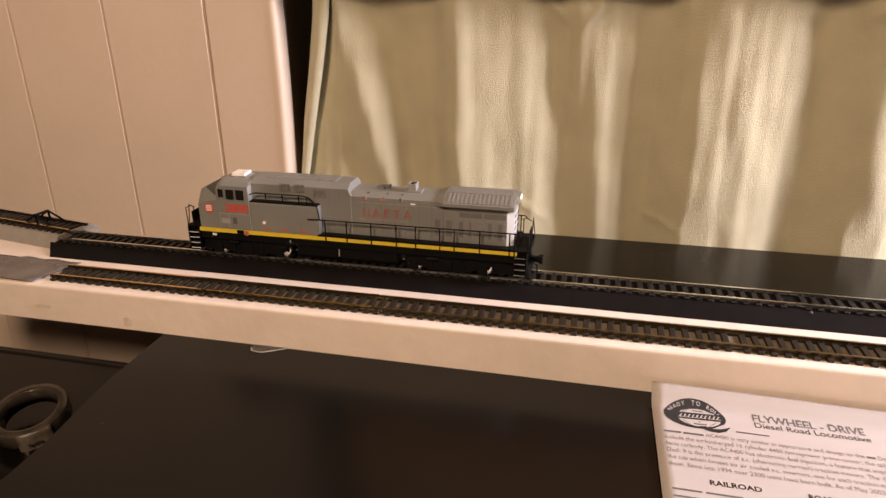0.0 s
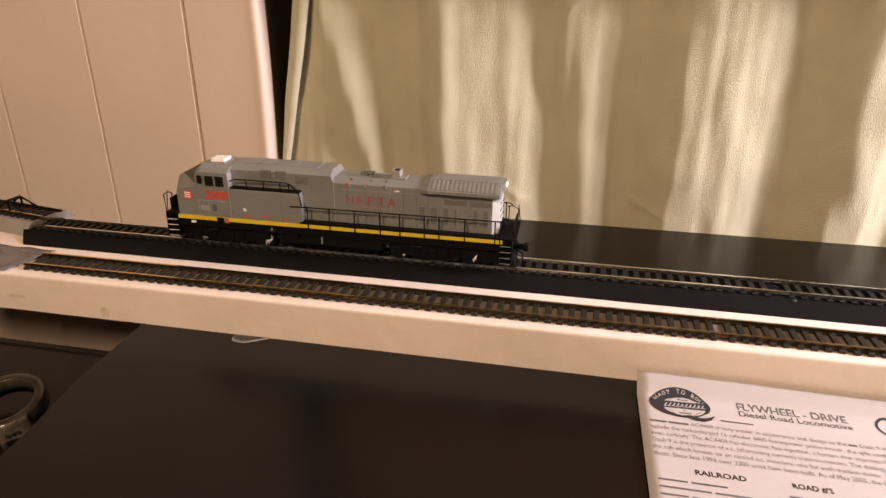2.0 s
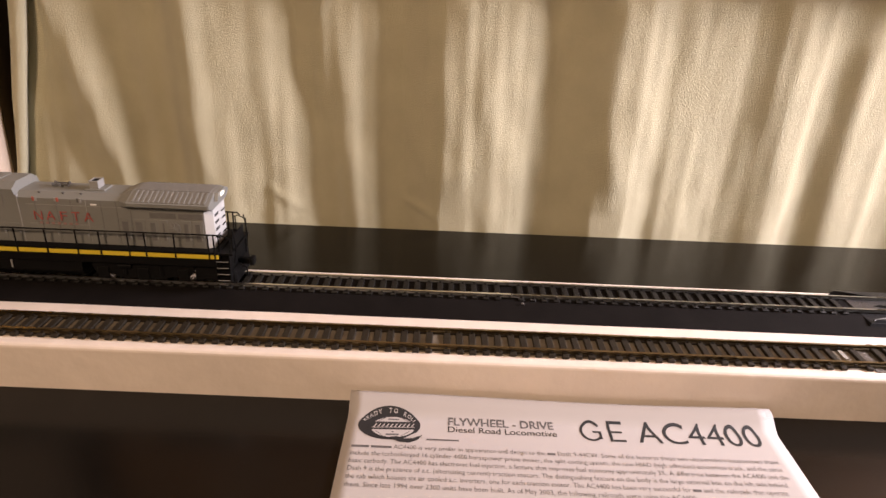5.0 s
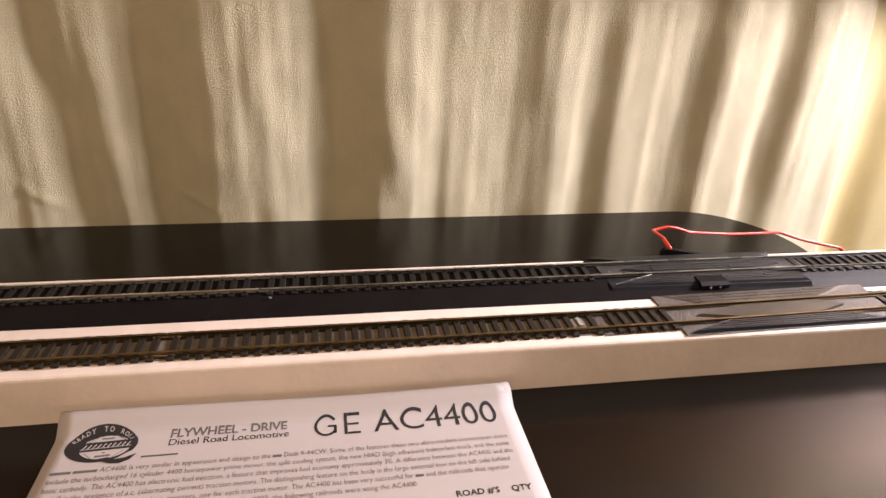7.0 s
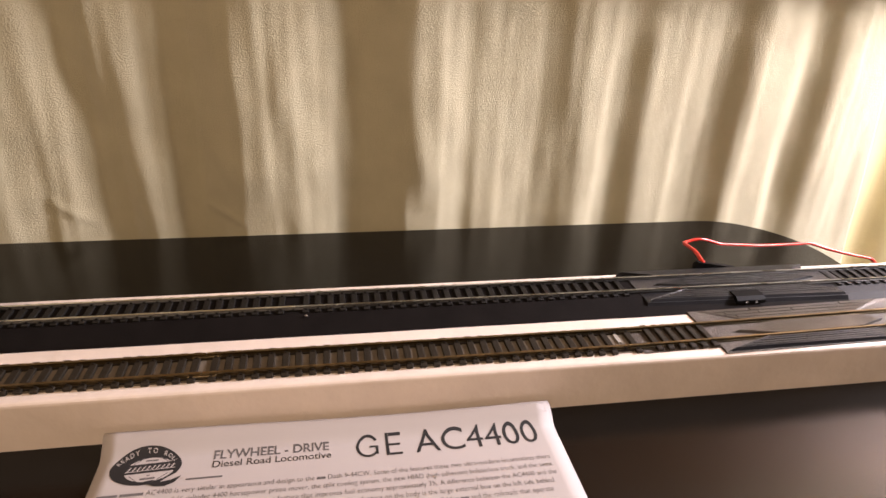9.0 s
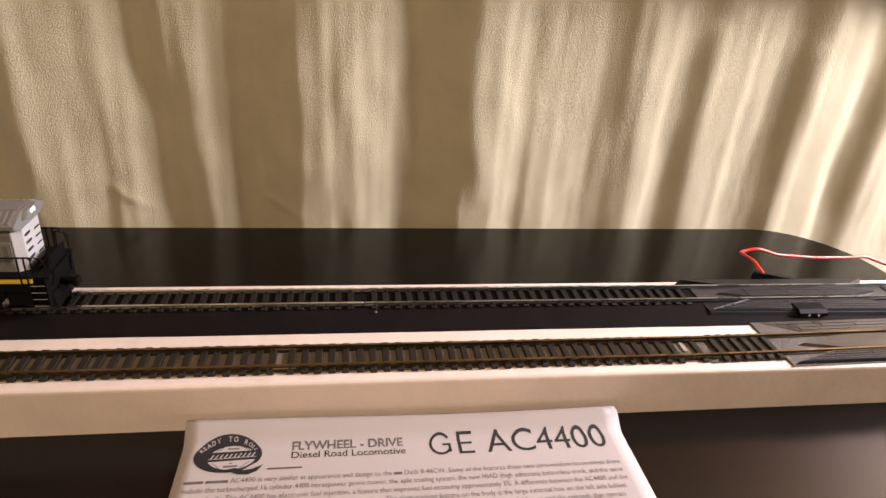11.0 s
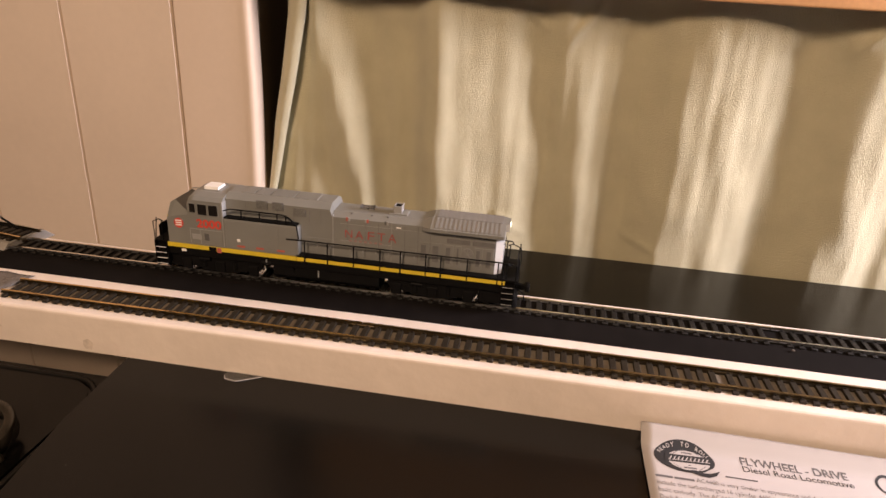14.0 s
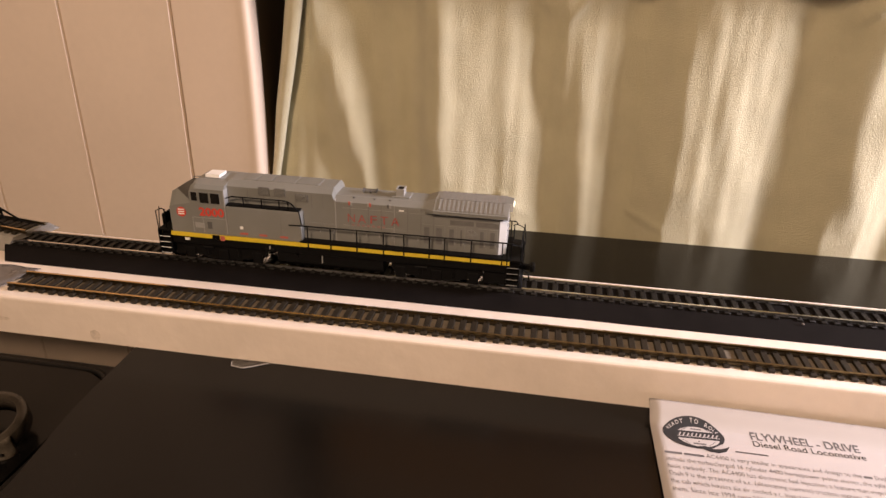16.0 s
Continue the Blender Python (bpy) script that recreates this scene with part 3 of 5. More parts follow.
def boards(parent, base, y0, y1, rows, ends, z, material, seed):
    """Rows of short crossing boards moulded on a plate whose ends run slantwise from (x at y0) to (x at y1)."""
    rng = random.Random(seed)
    step = (y1 - y0) / rows
    for r in range(rows):
        y = y0 + step * r
        f = (r + 0.5) / rows
        xa, xb = ends[0] + (ends[1] - ends[0]) * f + 0.0022, ends[2] + (ends[3] - ends[2]) * f - 0.0022
        x = xa
        while x < xb - 0.006:
            w = min(rng.uniform(0.020, 0.034), xb - x)
            part("moulded_board", box(bmesh.new(), x - base.x, x + w - 0.0005 - base.x, y + 0.00025 - base.y, y + step - 0.00025 - base.y, z - base.z, z + rng.uniform(0.00025, 0.00042) - base.z, 0.0001), material, parent)
            x += w


def ridge(parent, base, a, b):
    part("edge_ridge", tube(bmesh.new(), [tuple(p[i] - base[i] for i in range(3)) for p in (a, b)], 0.0005, 6), RIDGE, parent, "pale raised ridge")


# ridges paler than the plates they edge
RIDGE = mat("pale_ridge_plastic", (0.055, 0.050, 0.048), 0.35, vary=0.3, scale=300, fine=1500, bump=0.2)
GRIT = mat("gritty_brown_plastic", (0.072, 0.058, 0.045), 0.5, vary=0.45, scale=420, fine=1100, bump=1.0, dist=0.0007)
BED_GREY = mat("dusty_black_plastic", (0.030, 0.0275, 0.0265), 0.42, vary=0.35, scale=160, fine=1100, bump=0.7)
SCUFFED = mat("scuffed_dark_plastic", (0.050, 0.042, 0.034), 0.33, vary=0.5, scale=60, fine=900, bump=0.4)

RR = Vector((0.37, 0.4725, BT))
rr = thing("rear_rerailer", RR, "black plastic rerailer crossing with a wiring terminal at its edge", "rerailer")
TOP_R = RB + 0.0018
plate(rr, RR, [(0.3015, 0.4500), (0.4370, 0.4468), (0.4370, 0.4638), (0.3015, 0.4638)], [(0.3025, 0.4518), (0.4365, 0.4486), (0.4365, 0.4634), (0.3025, 0.4634)], BT + 0.0003, RB + 0.0002, PLATE, "skirt")
plate(rr, RR, [(0.3035, 0.4525), (0.4365, 0.4493), (0.4150, 0.4636), (0.3325, 0.4636)], [(0.3065, 0.4534), (0.4335, 0.4503), (0.4145, 0.4632), (0.3335, 0.4632)], RB + 0.0001, TOP_R, PLATE, "outer_plate")
plate(rr, RR, [(0.3325, 0.4816), (0.4150, 0.4816), (0.4365, 0.4925), (0.2985, 0.4925)], [(0.3335, 0.4819), (0.4145, 0.4819), (0.4335, 0.4915), (0.3015, 0.4915)], BT + 0.0003, RB + 0.0007, PLATE, "outer_plate")
part("bed", box(bmesh.new(), 0.3020 - RR.x, 0.4470 - RR.x, 0.4637 - RR.y, 0.4815 - RR.y, RB - BT + 0.0001, RB - BT + 0.0007, 0.0001), BED_GREY, rr, "dusty black bed between the rails")
plate(rr, RR, [(0.3150, 0.4718), (0.3385, 0.4668), (0.4080, 0.4668), (0.4300, 0.4725), (0.4080, 0.4782), (0.3385, 0.4782)], [(0.3180, 0.4718), (0.3395, 0.4674), (0.4070, 0.4674), (0.4270, 0.4725), (0.4070, 0.4774), (0.3395, 0.4774)], RB + 0.0007, RB + 0.0020, PLATE, "middle_plate")
boards(rr, RR, 0.4538, 0.4628, 4, (0.3075, 0.3325, 0.4325, 0.4150), TOP_R, PLATE, 1)
boards(rr, RR, 0.4678, 0.4770, 3, (0.3340, 0.3340, 0.4120, 0.4120), RB + 0.0020, PLATE, 2)
ridge(rr, RR, (0.3045, 0.4533, TOP_R - 0.0006), (0.3330, 0.4633, TOP_R + 0.0001))
ridge(rr, RR, (0.4355, 0.4503, TOP_R - 0.0006), (0.4150, 0.4633, TOP_R + 0.0001))
bm = extrude(bmesh.new(), [(0.4470 - RR.y, 0.0024), (0.4470 - RR.y, 0.0048), (0.4494 - RR.y, 0.0066), (0.4565 - RR.y, 0.0066), (0.4570 - RR.y, 0.0054)], 0.3585 - RR.x, 0.3775 - RR.x, "x")
term = part("terminal", bm, LOCO_BLACK, rr, "black wiring terminal with two bright screws")
for x in (0.3650, 0.3715):
    part("screw", lathe(bmesh.new(), [(0.0009, 0), (0.0009, 0.0005), (0.0006, 0.0009)], (x - RR.x, 0.4468 - RR.y, 0.0036), "y", 12), STEEL, term)
for x, y in ((0.3180, 0.4655), (0.3080, 0.4702), (0.4310, 0.4650), (0.4230, 0.4790)):
    part("rivet", lathe(bmesh.new(), [(0.0005, 0), (0.0005, 0.0003)], (x - RR.x, y - RR.y, RB - BT + 0.0007), "z", 8), STEEL, rr)

FR = Vector((0.39, 0.4196, BT))
fr = thing("front_rerailer", FR, "black and dusty brown plastic rerailer crossing with ribbed ramps", "rerailer")
fr.rotation_euler, fr.location = (0, 0, 0.026), FR + Vector((0, 0.0027, 0))
TOP_F = BT + 0.0028
plate(fr, FR, [(0.3240, 0.4000), (0.4640, 0.3985), (0.4720, 0.4430), (0.3240, 0.4432)], [(0.3245, 0.4006), (0.4635, 0.3991), (0.4715, 0.4426), (0.3245, 0.4428)], BT + 0.0002, BT + 0.0010, GRIT, "bed", "gritty brown plastic bed")
part("tie_bed", box(bmesh.new(), 0.2790 - FR.x, 0.3238 - FR.x, 0.4062 - FR.y, 0.4312 - FR.y, 0.0001, 0.0006), GRIT, fr, "glue-stained brown bed")
part("tie_bed", box(bmesh.new(), 0.4722 - FR.x, 0.4960 - FR.x, 0.4050 - FR.y, 0.4330 - FR.y, 0.0001, 0.0006), GRIT, fr, "glue-stained brown bed")
plate(fr, FR, [(0.3255, 0.4006), (0.4600, 0.3992), (0.4270, 0.4096), (0.3560, 0.4096)], [(0.3300, 0.4014), (0.4555, 0.4000), (0.4260, 0.4095), (0.3570, 0.4095)], BT + 0.0010, TOP_F, PLATE, "outer_plate", "black ribbed ramp")
plate(fr, FR, [(0.3560, 0.4282), (0.4270, 0.4282), (0.4660, 0.4424), (0.3290, 0.4424)], [(0.3570, 0.4284), (0.4260, 0.4284), (0.4560, 0.4416), (0.3340, 0.4416)], BT + 0.0010, BT + 0.0016, SCUFFED, "outer_plate", "scuffed brown ramp")
plate(fr, FR, [(0.3390, 0.4180), (0.3640, 0.4122), (0.4190, 0.4122), (0.4400, 0.4186), (0.4280, 0.4252), (0.3660, 0.4252)], [(0.3430, 0.4180), (0.3650, 0.4128), (0.4180, 0.4128), (0.4360, 0.4186), (0.4270, 0.4246), (0.3670, 0.4246)], BT + 0.0010, TOP_F - 0.0002, SCUFFED, "middle_plate", "scuffed glossy brown-black middle plate")
boards(fr, FR, 0.4016, 0.4094, 4, (0.3310, 0.3560, 0.4520, 0.4270), TOP_F, PLATE, 3)
boards(fr, FR, 0.4288, 0.4414, 4, (0.3580, 0.3350, 0.4250, 0.4540), BT + 0.0016, SCUFFED, 4)
ridge(fr, FR, (0.3285, 0.4013, TOP_F - 0.0006), (0.3565, 0.4093, TOP_F + 0.0001))
ridge(fr, FR, (0.4570, 0.4000, TOP_F - 0.0006), (0.4270, 0.4093, TOP_F + 0.0001))
ridge(fr, FR, (0.4190, 0.4126, TOP_F - 0.0003), (0.4385, 0.4186, TOP_F - 0.0003))

# red two-core wire from a small plug behind the rear track, over the desk to the lamp end
WO = Vector((0.40, 0.52, 0.752))
wire = thing("wire_pair", WO, "thin bright red two-core wire trailing behind the track", "wire")
for off in (0.0, 0.0017):
    pts = [(0.362, 0.4945, 0.7840), (0.3645, 0.5100, 0.7850), (0.3665, 0.5260, 0.7825), (0.3685, 0.5310, 0.7815), (0.3730, 0.5320, 0.7820), (0.3800, 0.5310, 0.7838), (0.3860, 0.5320, 0.7825), (0.3990, 0.5330, 0.7780),
           (0.4330, 0.5350, 0.7745), (0.4620, 0.5370, 0.7735), (0.4780, 0.5370, 0.7740), (0.4950, 0.5340, 0.7690), (0.5120, 0.5310, 0.7655), (0.5280, 0.5280, 0.7630), (0.5450, 0.5250, 0.7480), (0.5560, 0.5220, 0.7100), (0.5600, 0.5200, 0.6000), (0.5620, 0.5200, 0.3000)]
    fine = []
    for a, b in zip(pts, pts[1:]):
        for k in range(4):
            fine.append(tuple(a[i] + (b[i] - a[i]) * k / 4 - WO[i] + (0, off, -off * 0.4)[i] for i in range(3)))
    part("core", tube(bmesh.new(), fine, 0.0010, 8), RED_WIRE, wire, "", True)
bm = extrude(bmesh.new(), [(0.3560 - WO.x, BT - WO.z + 0.0003), (0.3560 - WO.x, 0.0300), (0.3580 - WO.x, 0.0322), (0.3660 - WO.x, 0.0312), (0.3860 - WO.x, 0.0272), (0.3870 - WO.x, BT - WO.z + 0.0003)], 0.4932 - WO.y, 0.4970 - WO.y, "y")
part("plug", bm, LOCO_BLACK, wire, "small black plug")

# crumb of white foam by the rear track
crumb = bmesh.new()
bmesh.ops.create_icosphere(crumb, subdivisions=2, radius=0.0007)
for v in crumb.verts:
    v.co *= 1 + 0.35 * noise.noise(v.co * 1500)
    v.co.x *= 1.4
c = tagged(part("crumb", crumb, TAPE), "tiny grey crumb lying beside the track", "crumb")
c.location = (0.1, 0.4572, RB + 0.0007)

# ---- far-end pieces: tape patch, grey track section with a folded stop, clear sheet under the plank ----
tape = thing("tape_patch", (-0.44, 0.418, BT), "patch of crumpled grey tape stuck over the plank", "tape")
bm = bmesh.new()
g = []
for i in range(26):
    u = i / 25
    row = []
    for k in range(15):
        v = k / 14
        x = -0.543 + u * (0.150 + 0.010 * v + 0.003 * noise.noise(Vector((v * 6, 1, 1))))
        y = 0.4010 + v * 0.0345 + 0.0015 * noise.noise(Vector((u * 6, 2, 5))) * (1 - v)
        z = BT + 0.0006 + 0.0026 * abs(noise.noise(Vector((x * 60, y * 70, 3)))) + 0.0014 * max(0, noise.noise(Vector((x * 150, y * 110, 8))))
        row.append(bm.verts.new((x + 0.44, y - 0.418, z - BT)))
    g.append(row)
for a, b in zip(g, g[1:]):
    for k in range(14):
        bm.faces.new((a[k], b[k], b[k + 1], a[k + 1]))
t_ob = part("sheet", bm, TAPE, tape, "", True)
s_m = t_ob.modifiers.new("thickness", "SOLIDIFY")
s_m.thickness, s_m.offset = 0.0004, -1

sec = thing("grey_track_section", (-0.4235, 0.4795, BT), "short track section on a grey plastic roadbed, slightly skewed", "track")
sec.rotation_euler = (0, 0, math.radians(-9))
bm = bmesh.new()
extrude(bm, [(-0.0235, 0.0), (-0.0150, 0.0075), (0.0150, 0.0075), (0.0235, 0.0)], -0.13, 0.0, "x")
part("roadbed", bm, GREY_PLASTIC, sec)
for y in (-0.0083, 0.0083):
    lay_rail(rail_bm(-0.128, 0.004, y, 0.0086, 0.0110), BRASS, GLINT_BRASS if y < 0 else GLINT_NICKEL, sec)
for k in range(19):
    t = new("tie", tie_f)
    t.parent, t.location = sec, (-0.004 - 0.0068 * k, 0, 0.0075)
stop = thing("track_stop", (-0.457, 0.485, BT + 0.0093), "black triangular wire-frame track stop standing on the ties", "stop")
stop.rotation_euler = (0, 0, math.radians(-9))
for y in (-0.0062, 0.0062):
    part("brace", tube(bmesh.new(), [(-0.013, y, 0.0), (0.0, y * 0.9, 0.0080), (0.019, y, 0.0)], 0.0008, 6), LOCO_BLACK, stop)
    part("post", tube(bmesh.new(), [(0.0, y * 0.9, 0.0076), (0.001, y * 0.9, 0.0)], 0.0009, 6), LOCO_BLACK, stop)
part("cross_bar", tube(bmesh.new(), [(0.0, -0.0062, 0.0078), (0.0, 0.0062, 0.0078)], 0.0010, 6), LOCO_BLACK, stop)
for y in (-0.0062, 0.0062):
    part("foot_bar", box(bmesh.new(), -0.020, 0.030, y - 0.0011, y + 0.0011, -0.0006, 0.0004, 0.0002), LOCO_BLACK, stop)

clear = thing("clear_sheet", (-0.219, 0.396, 0.7501), "corner of a clear plastic sheet under the plank", "plastic sheet")
bm = extrude(bmesh.new(), [(-0.014, 0.0000), (-0.0125, -0.0034), (-0.005, -0.0046), (0.008, 0.003), (0.008, 0.010), (-0.014, 0.010)], 0.0, 0.0003, "z")
part("sheet", bm, CLEAR, clear)
part("rim", tube(bmesh.new(), [(-0.014, 0.0000, 0.0003), (-0.0125, -0.0034, 0.0003), (-0.005, -0.0046, 0.0003), (0.008, 0.003, 0.0003)], 0.00028, 6), mat("milky_plastic", (0.45, 0.42, 0.39), 0.25, vary=0.15, scale=200, fine=900, bump=0.1), clear, "bright milky rim")

# ---- low black cabinet beside the desk, with a roll of clear tape on it ----
LOWZ = 0.627
low = thing("low_cabinet", (-0.626, 0.25, 0.0), "low black cabinet with a rounded rimmed top", "cabinet")


def round_rect(x0, x1, y0, y1, r, n=8):
    pts = []
    for cx, cy, a0 in ((x1 - r, y1 - r, 0), (x0 + r, y1 - r, 90), (x0 + r, y0 + r, 180), (x1 - r, y0 + r, 270)):
        for k in range(n + 1):
            a = math.radians(a0 + 90 * k / n)
            pts.append((cx + r * math.cos(a), cy + r * math.sin(a)))
    return pts


part("body", extrude(bmesh.new(), round_rect(-0.25, 0.262, -0.25, 0.287, 0.030), 0.0, LOWZ - 0.0025, "z"), BLACK_TOP, low)
part("top_panel", extrude(bmesh.new(), round_rect(-0.238, 0.208, -0.238, 0.273, 0.032), LOWZ - 0.0025, LOWZ, "z"), BLACK_TOP, low)
# rim a little lighter than the top, its highlight put into the colour
part("rim", tube(bmesh.new(), [(x, y, LOWZ - 0.0012) for x, y in round_rect(-0.243, 0.213, -0.243, 0.277, 0.034)], 0.0026, 8, True), mat("rim_highlight_black", (0.006, 0.005, 0.004), 0.45, vary=0.4, scale=60, fine=700, bump=0.1), low, "rounded raised rim", True)
roll = thing("tape_roll", (-0.457, 0.430, LOWZ), "roll of clear tape tilted up on its loose end", "tape roll")
roll.rotation_euler = (math.radians(13), 0, math.radians(14))
roll.location.z = LOWZ + 0.0286 * math.sin(math.radians(13))
bm = bmesh.new()
rings = []
for i in range(48):
    a = i * math.tau / 48
    ring = []
    for r, h in ((0.0212, 0.0), (0.0275, 0.0), (0.0284, 0.001), (0.0284, 0.0138), (0.0278, 0.0148), (0.0218, 0.0148), (0.0212, 0.0142)):
        ring.append(bm.verts.new((r * math.cos(a), r * math.sin(a), h)))
    rings.append(ring)
for i in range(48):
    p, q = rings[i], rings[(i + 1) % 48]
    for k in range(7):
        bm.faces.new((p[k], q[k], q[(k + 1) % 7], p[(k + 1) % 7]))
part("tape_ring", bm, mat("clear_tape_layers", (0.050, 0.041, 0.032), 0.20, vary=0.5, scale=90, fine=800, bump=0.1, spec=0.6), roll, "glossy translucent tape layers", True)
# the loose end flares out from the ring towards the desk's edge
bm = bmesh.new()
rows = []
for i in range(13):
    a = math.radians(-82 + 50 * i / 12)
    flare = 0.0030 + 0.0012 * math.sin(i * 0.9)
    rows.append([bm.verts.new(((0.0287 + flare * u * u) * math.cos(a), (0.0287 + flare * u * u) * math.sin(a), 0.0150 - 0.0190 * u)) for u in (0, 0.25, 0.5, 0.75, 1)])
for p, q in zip(rows, rows[1:]):
    for k in range(4):
        bm.faces.new((p[k], q[k], q[k + 1], p[k + 1]))
end_ob = part("loose_end", bm, mat("loose_tape", (0.105, 0.088, 0.068), 0.25, vary=0.4, scale=150, fine=800, bump=0.4, spec=0.6), roll, "glossy loose tape end", True)
m_end = end_ob.modifiers.new("thickness", "SOLIDIFY")
m_end.thickness, m_end.offset = 0.0004, 1
bm = bmesh.new()
for a0, w in ((-66, 0.0030), (-59, 0.0024), (-53, 0.0034)):
    a1 = math.radians(a0)
    box(bm, 0.0306 * math.cos(a1) - w / 2, 0.0306 * math.cos(a1) + w / 2, 0.0306 * math.sin(a1) - 0.0006, 0.0306 * math.sin(a1) + 0.0002, 0.0035, 0.0060)
part("print_bar", bm, INK, roll, "dark unreadable print bars")

# ---- paper sheets ----
PX0, PX1, PY0, PY1 = 0.0075, 0.2225, 0.095, 0.3965


def sheet_z(x, y):
    """The sheets lie flat and curl up towards the plank; the near-left corner of the head lifts most."""
    u = max(0.0, min(1.0, (y - 0.3835) / 0.013))
    s = u * u * (3 - 2 * u)
    left = max(0.0, 1 - (x - PX0) / 0.03)
    return 0.7516 + s * (0.0062 + 0.0004 * left * left) + 0.0006 * math.sin(x * 26 + 1) * (0.4 + s)


paper = thing("instruction_sheets", (0.116, 0.245, 0.7503), "stack of white printed instruction sheets curling against the plank", "paper")
PO = Vector((0.116, 0.245, 0.7503))


def sheet(dx, dy, dz, name, turn=0.0, cut=True):
    bm = bmesh.new()
    g = []
    for i in range(33):
        row = []
        for k in range(241):
            u, v = i / 32, k / 240
            x, y = PX0 + (PX1 - PX0) * u, PY0 + (PY1 - PY0) * v
            if cut and u > 0.97 and v > 0.985:
                x -= 0.0022
                y -= 0.0018
            z = sheet_z(x, y) + dz
            x2 = x + dx + turn * (y - 0.25)
            y2 = y + dy - turn * (x - 0.116)
            row.append(bm.verts.new((x2 - PO.x, y2 - PO.y, z - PO.z)))
        g.append(row)
    for a, b in zip(g, g[1:]):
        for k in range(240):
            bm.faces.new((a[k], b[k], b[k + 1], a[k + 1]))
    ob = part(name, bm, PAPER, paper, "", True)
    m = ob.modifiers.new("thickness", "SOLIDIFY")
    m.thickness, m.offset = 0.00020, 0
    return ob


top_sheet = sheet(0, 0, 0, "sheet")
sheet(0.0006, 0.0006, -0.00045, "sheet", 0.002, False)
sheet(0.0010, -0.0002, -0.0009, "sheet", 0.004, False)


def drape(bm, lift=0.00024):
    """Cuts flat print along lines across the curl and lays it on the sheet."""
    ys = [v.co.y + PO.y for v in bm.verts]
    for k in range(14):
        y = 0.3835 + 0.001 * k
        if min(ys) < y < max(ys):
            bmesh.ops.bisect_plane(bm, geom=bm.verts[:] + bm.edges[:] + bm.faces[:], plane_co=(0, y - PO.y, 0), plane_no=(0, 1, 0))
    for v in bm.verts:
        v.co.z = sheet_z(v.co.x + PO.x, v.co.y + PO.y) + lift - PO.z
    return bm


def ink(x, y):
    return lambda u, v: (PX0 + (x + u - 0.003) * 0.949 - PO.x, y + v - PO.y, 0.0)


def print_line(x, y, width, size, pieces, material, name="printed_line", heavy=0.0):
    """A printed line fitted to a width. Pieces are words or, as a number, the length of a plain bar in letter heights."""
    runs, at = [], 0.0
    for p in pieces:
        if isinstance(p, str):
            vs, fs, w = letters(p, size, 1.0, heavy)
            runs.append((at, vs, fs))
            at += w + 0.28 * size
        else:
            w = p * size
            runs.append((at, [(0, 0.06 * size), (w, 0.06 * size), (w, 0.42 * size), (0, 0.42 * size)], [(0, 1, 2, 3)]))
            at += w + 0.28 * size
    k = width / (at - 0.28 * size)
    bm = bmesh.new()
    for a, vs, fs in runs:
        add_flat(bm, [((a + u) * k, v) for u, v in vs], fs, ink(x, y))
    return part(name, drape(bm), material, top_sheet)


print_line(0.0555, 0.3810, 0.0560, 0.0072, ["FLYWHEEL - DRIVE"], INK_GREY, "heading", 0.00016)
print_line(0.0555, 0.3757, 0.0570, 0.0060, ["Diesel Road Locomotive"], INK, "heading")
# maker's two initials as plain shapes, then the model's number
bm = bmesh.new()
arc = [math.radians(38 + 288 * k / 26) for k in range(27)]
ring_o = [(0.0060 + 0.0060 * math.cos(a), 0.0068 + 0.0070 * math.sin(a)) for a in arc]
ring_i = [(0.0060 + 0.0046 * math.cos(a), 0.0068 + 0.0056 * math.sin(a)) for a in arc]
add_flat(bm, ring_o + ring_i, [(k, k + 1, 28 + k, 27 + k) for k in range(26)], ink(0.1250, 0.3740))
for u0, u1, v0, v1 in ((0.0068, 0.0112, 0.0060, 0.0073), (0.0098, 0.0112, 0.0015, 0.0060)):
    add_flat(bm, [(u0, v0), (u1, v0), (u1, v1), (u0, v1)], [(0, 1, 2, 3)], ink(0.1250, 0.3740))
part("initial_arc", drape(bm), INK, top_sheet)
bm = bmesh.new()
for u0, u1, v0, v1 in ((0.0, 0.0016, 0.0, 0.0138), (0.0017, 0.0082, 0.0, 0.0015), (0.0017, 0.0074, 0.0064, 0.0078), (0.0017, 0.0080, 0.0123, 0.0138)):
    add_flat(bm, [(u0, v0), (u1, v0), (u1, v1), (u0, v1)], [(0, 1, 2, 3)], ink(0.1400, 0.3740))
part("initial_bars", drape(bm), INK, top_sheet)
print_line(0.1548, 0.3740, 0.0650, 0.0205, ["AC4400"], INK, "heading", -0.00005)
TEXT = [
    ([2.6, 3.0, "AC4400 is very similar in appearance and design to the", 1.2, "Dash 9-44CW. Some of the features these two ultra-modern locomotives share"], 0.2135),
    (["include the turbocharged 16 cylinder 4400 horsepower prime mover, the split cooling system, the new HIAD (high adhesion) bolsterless truck, and the same"], 0.2130),
    (["basic carbody. The AC4400 has electronic fuel injection, a feature that improves fuel economy approximately 3%. A difference between the AC4400 and the"], 0.2135),
    (["Dash 9 is the presence of a.c. (alternating current) traction motors. The distinguishing feature on the body is the large external box on the left side behind"], 0.2105),
    (["the cab which houses six air cooled a.c. inverters, one for each traction motor. The AC4400 has been very successful for", 1.2, "and the railroads that operate"], 0.2085),
    (["them. Since late 1994 over 2300 units have been built. As of May 2003, the following railroads were using the AC4400:"], 0.1640),
]
for k, (pieces, width) in enumerate(TEXT):
    print_line(0.0078, 0.3622 - 0.0050 * k, width, 0.0043, pieces, INK_GREY, heavy=-0.00003)
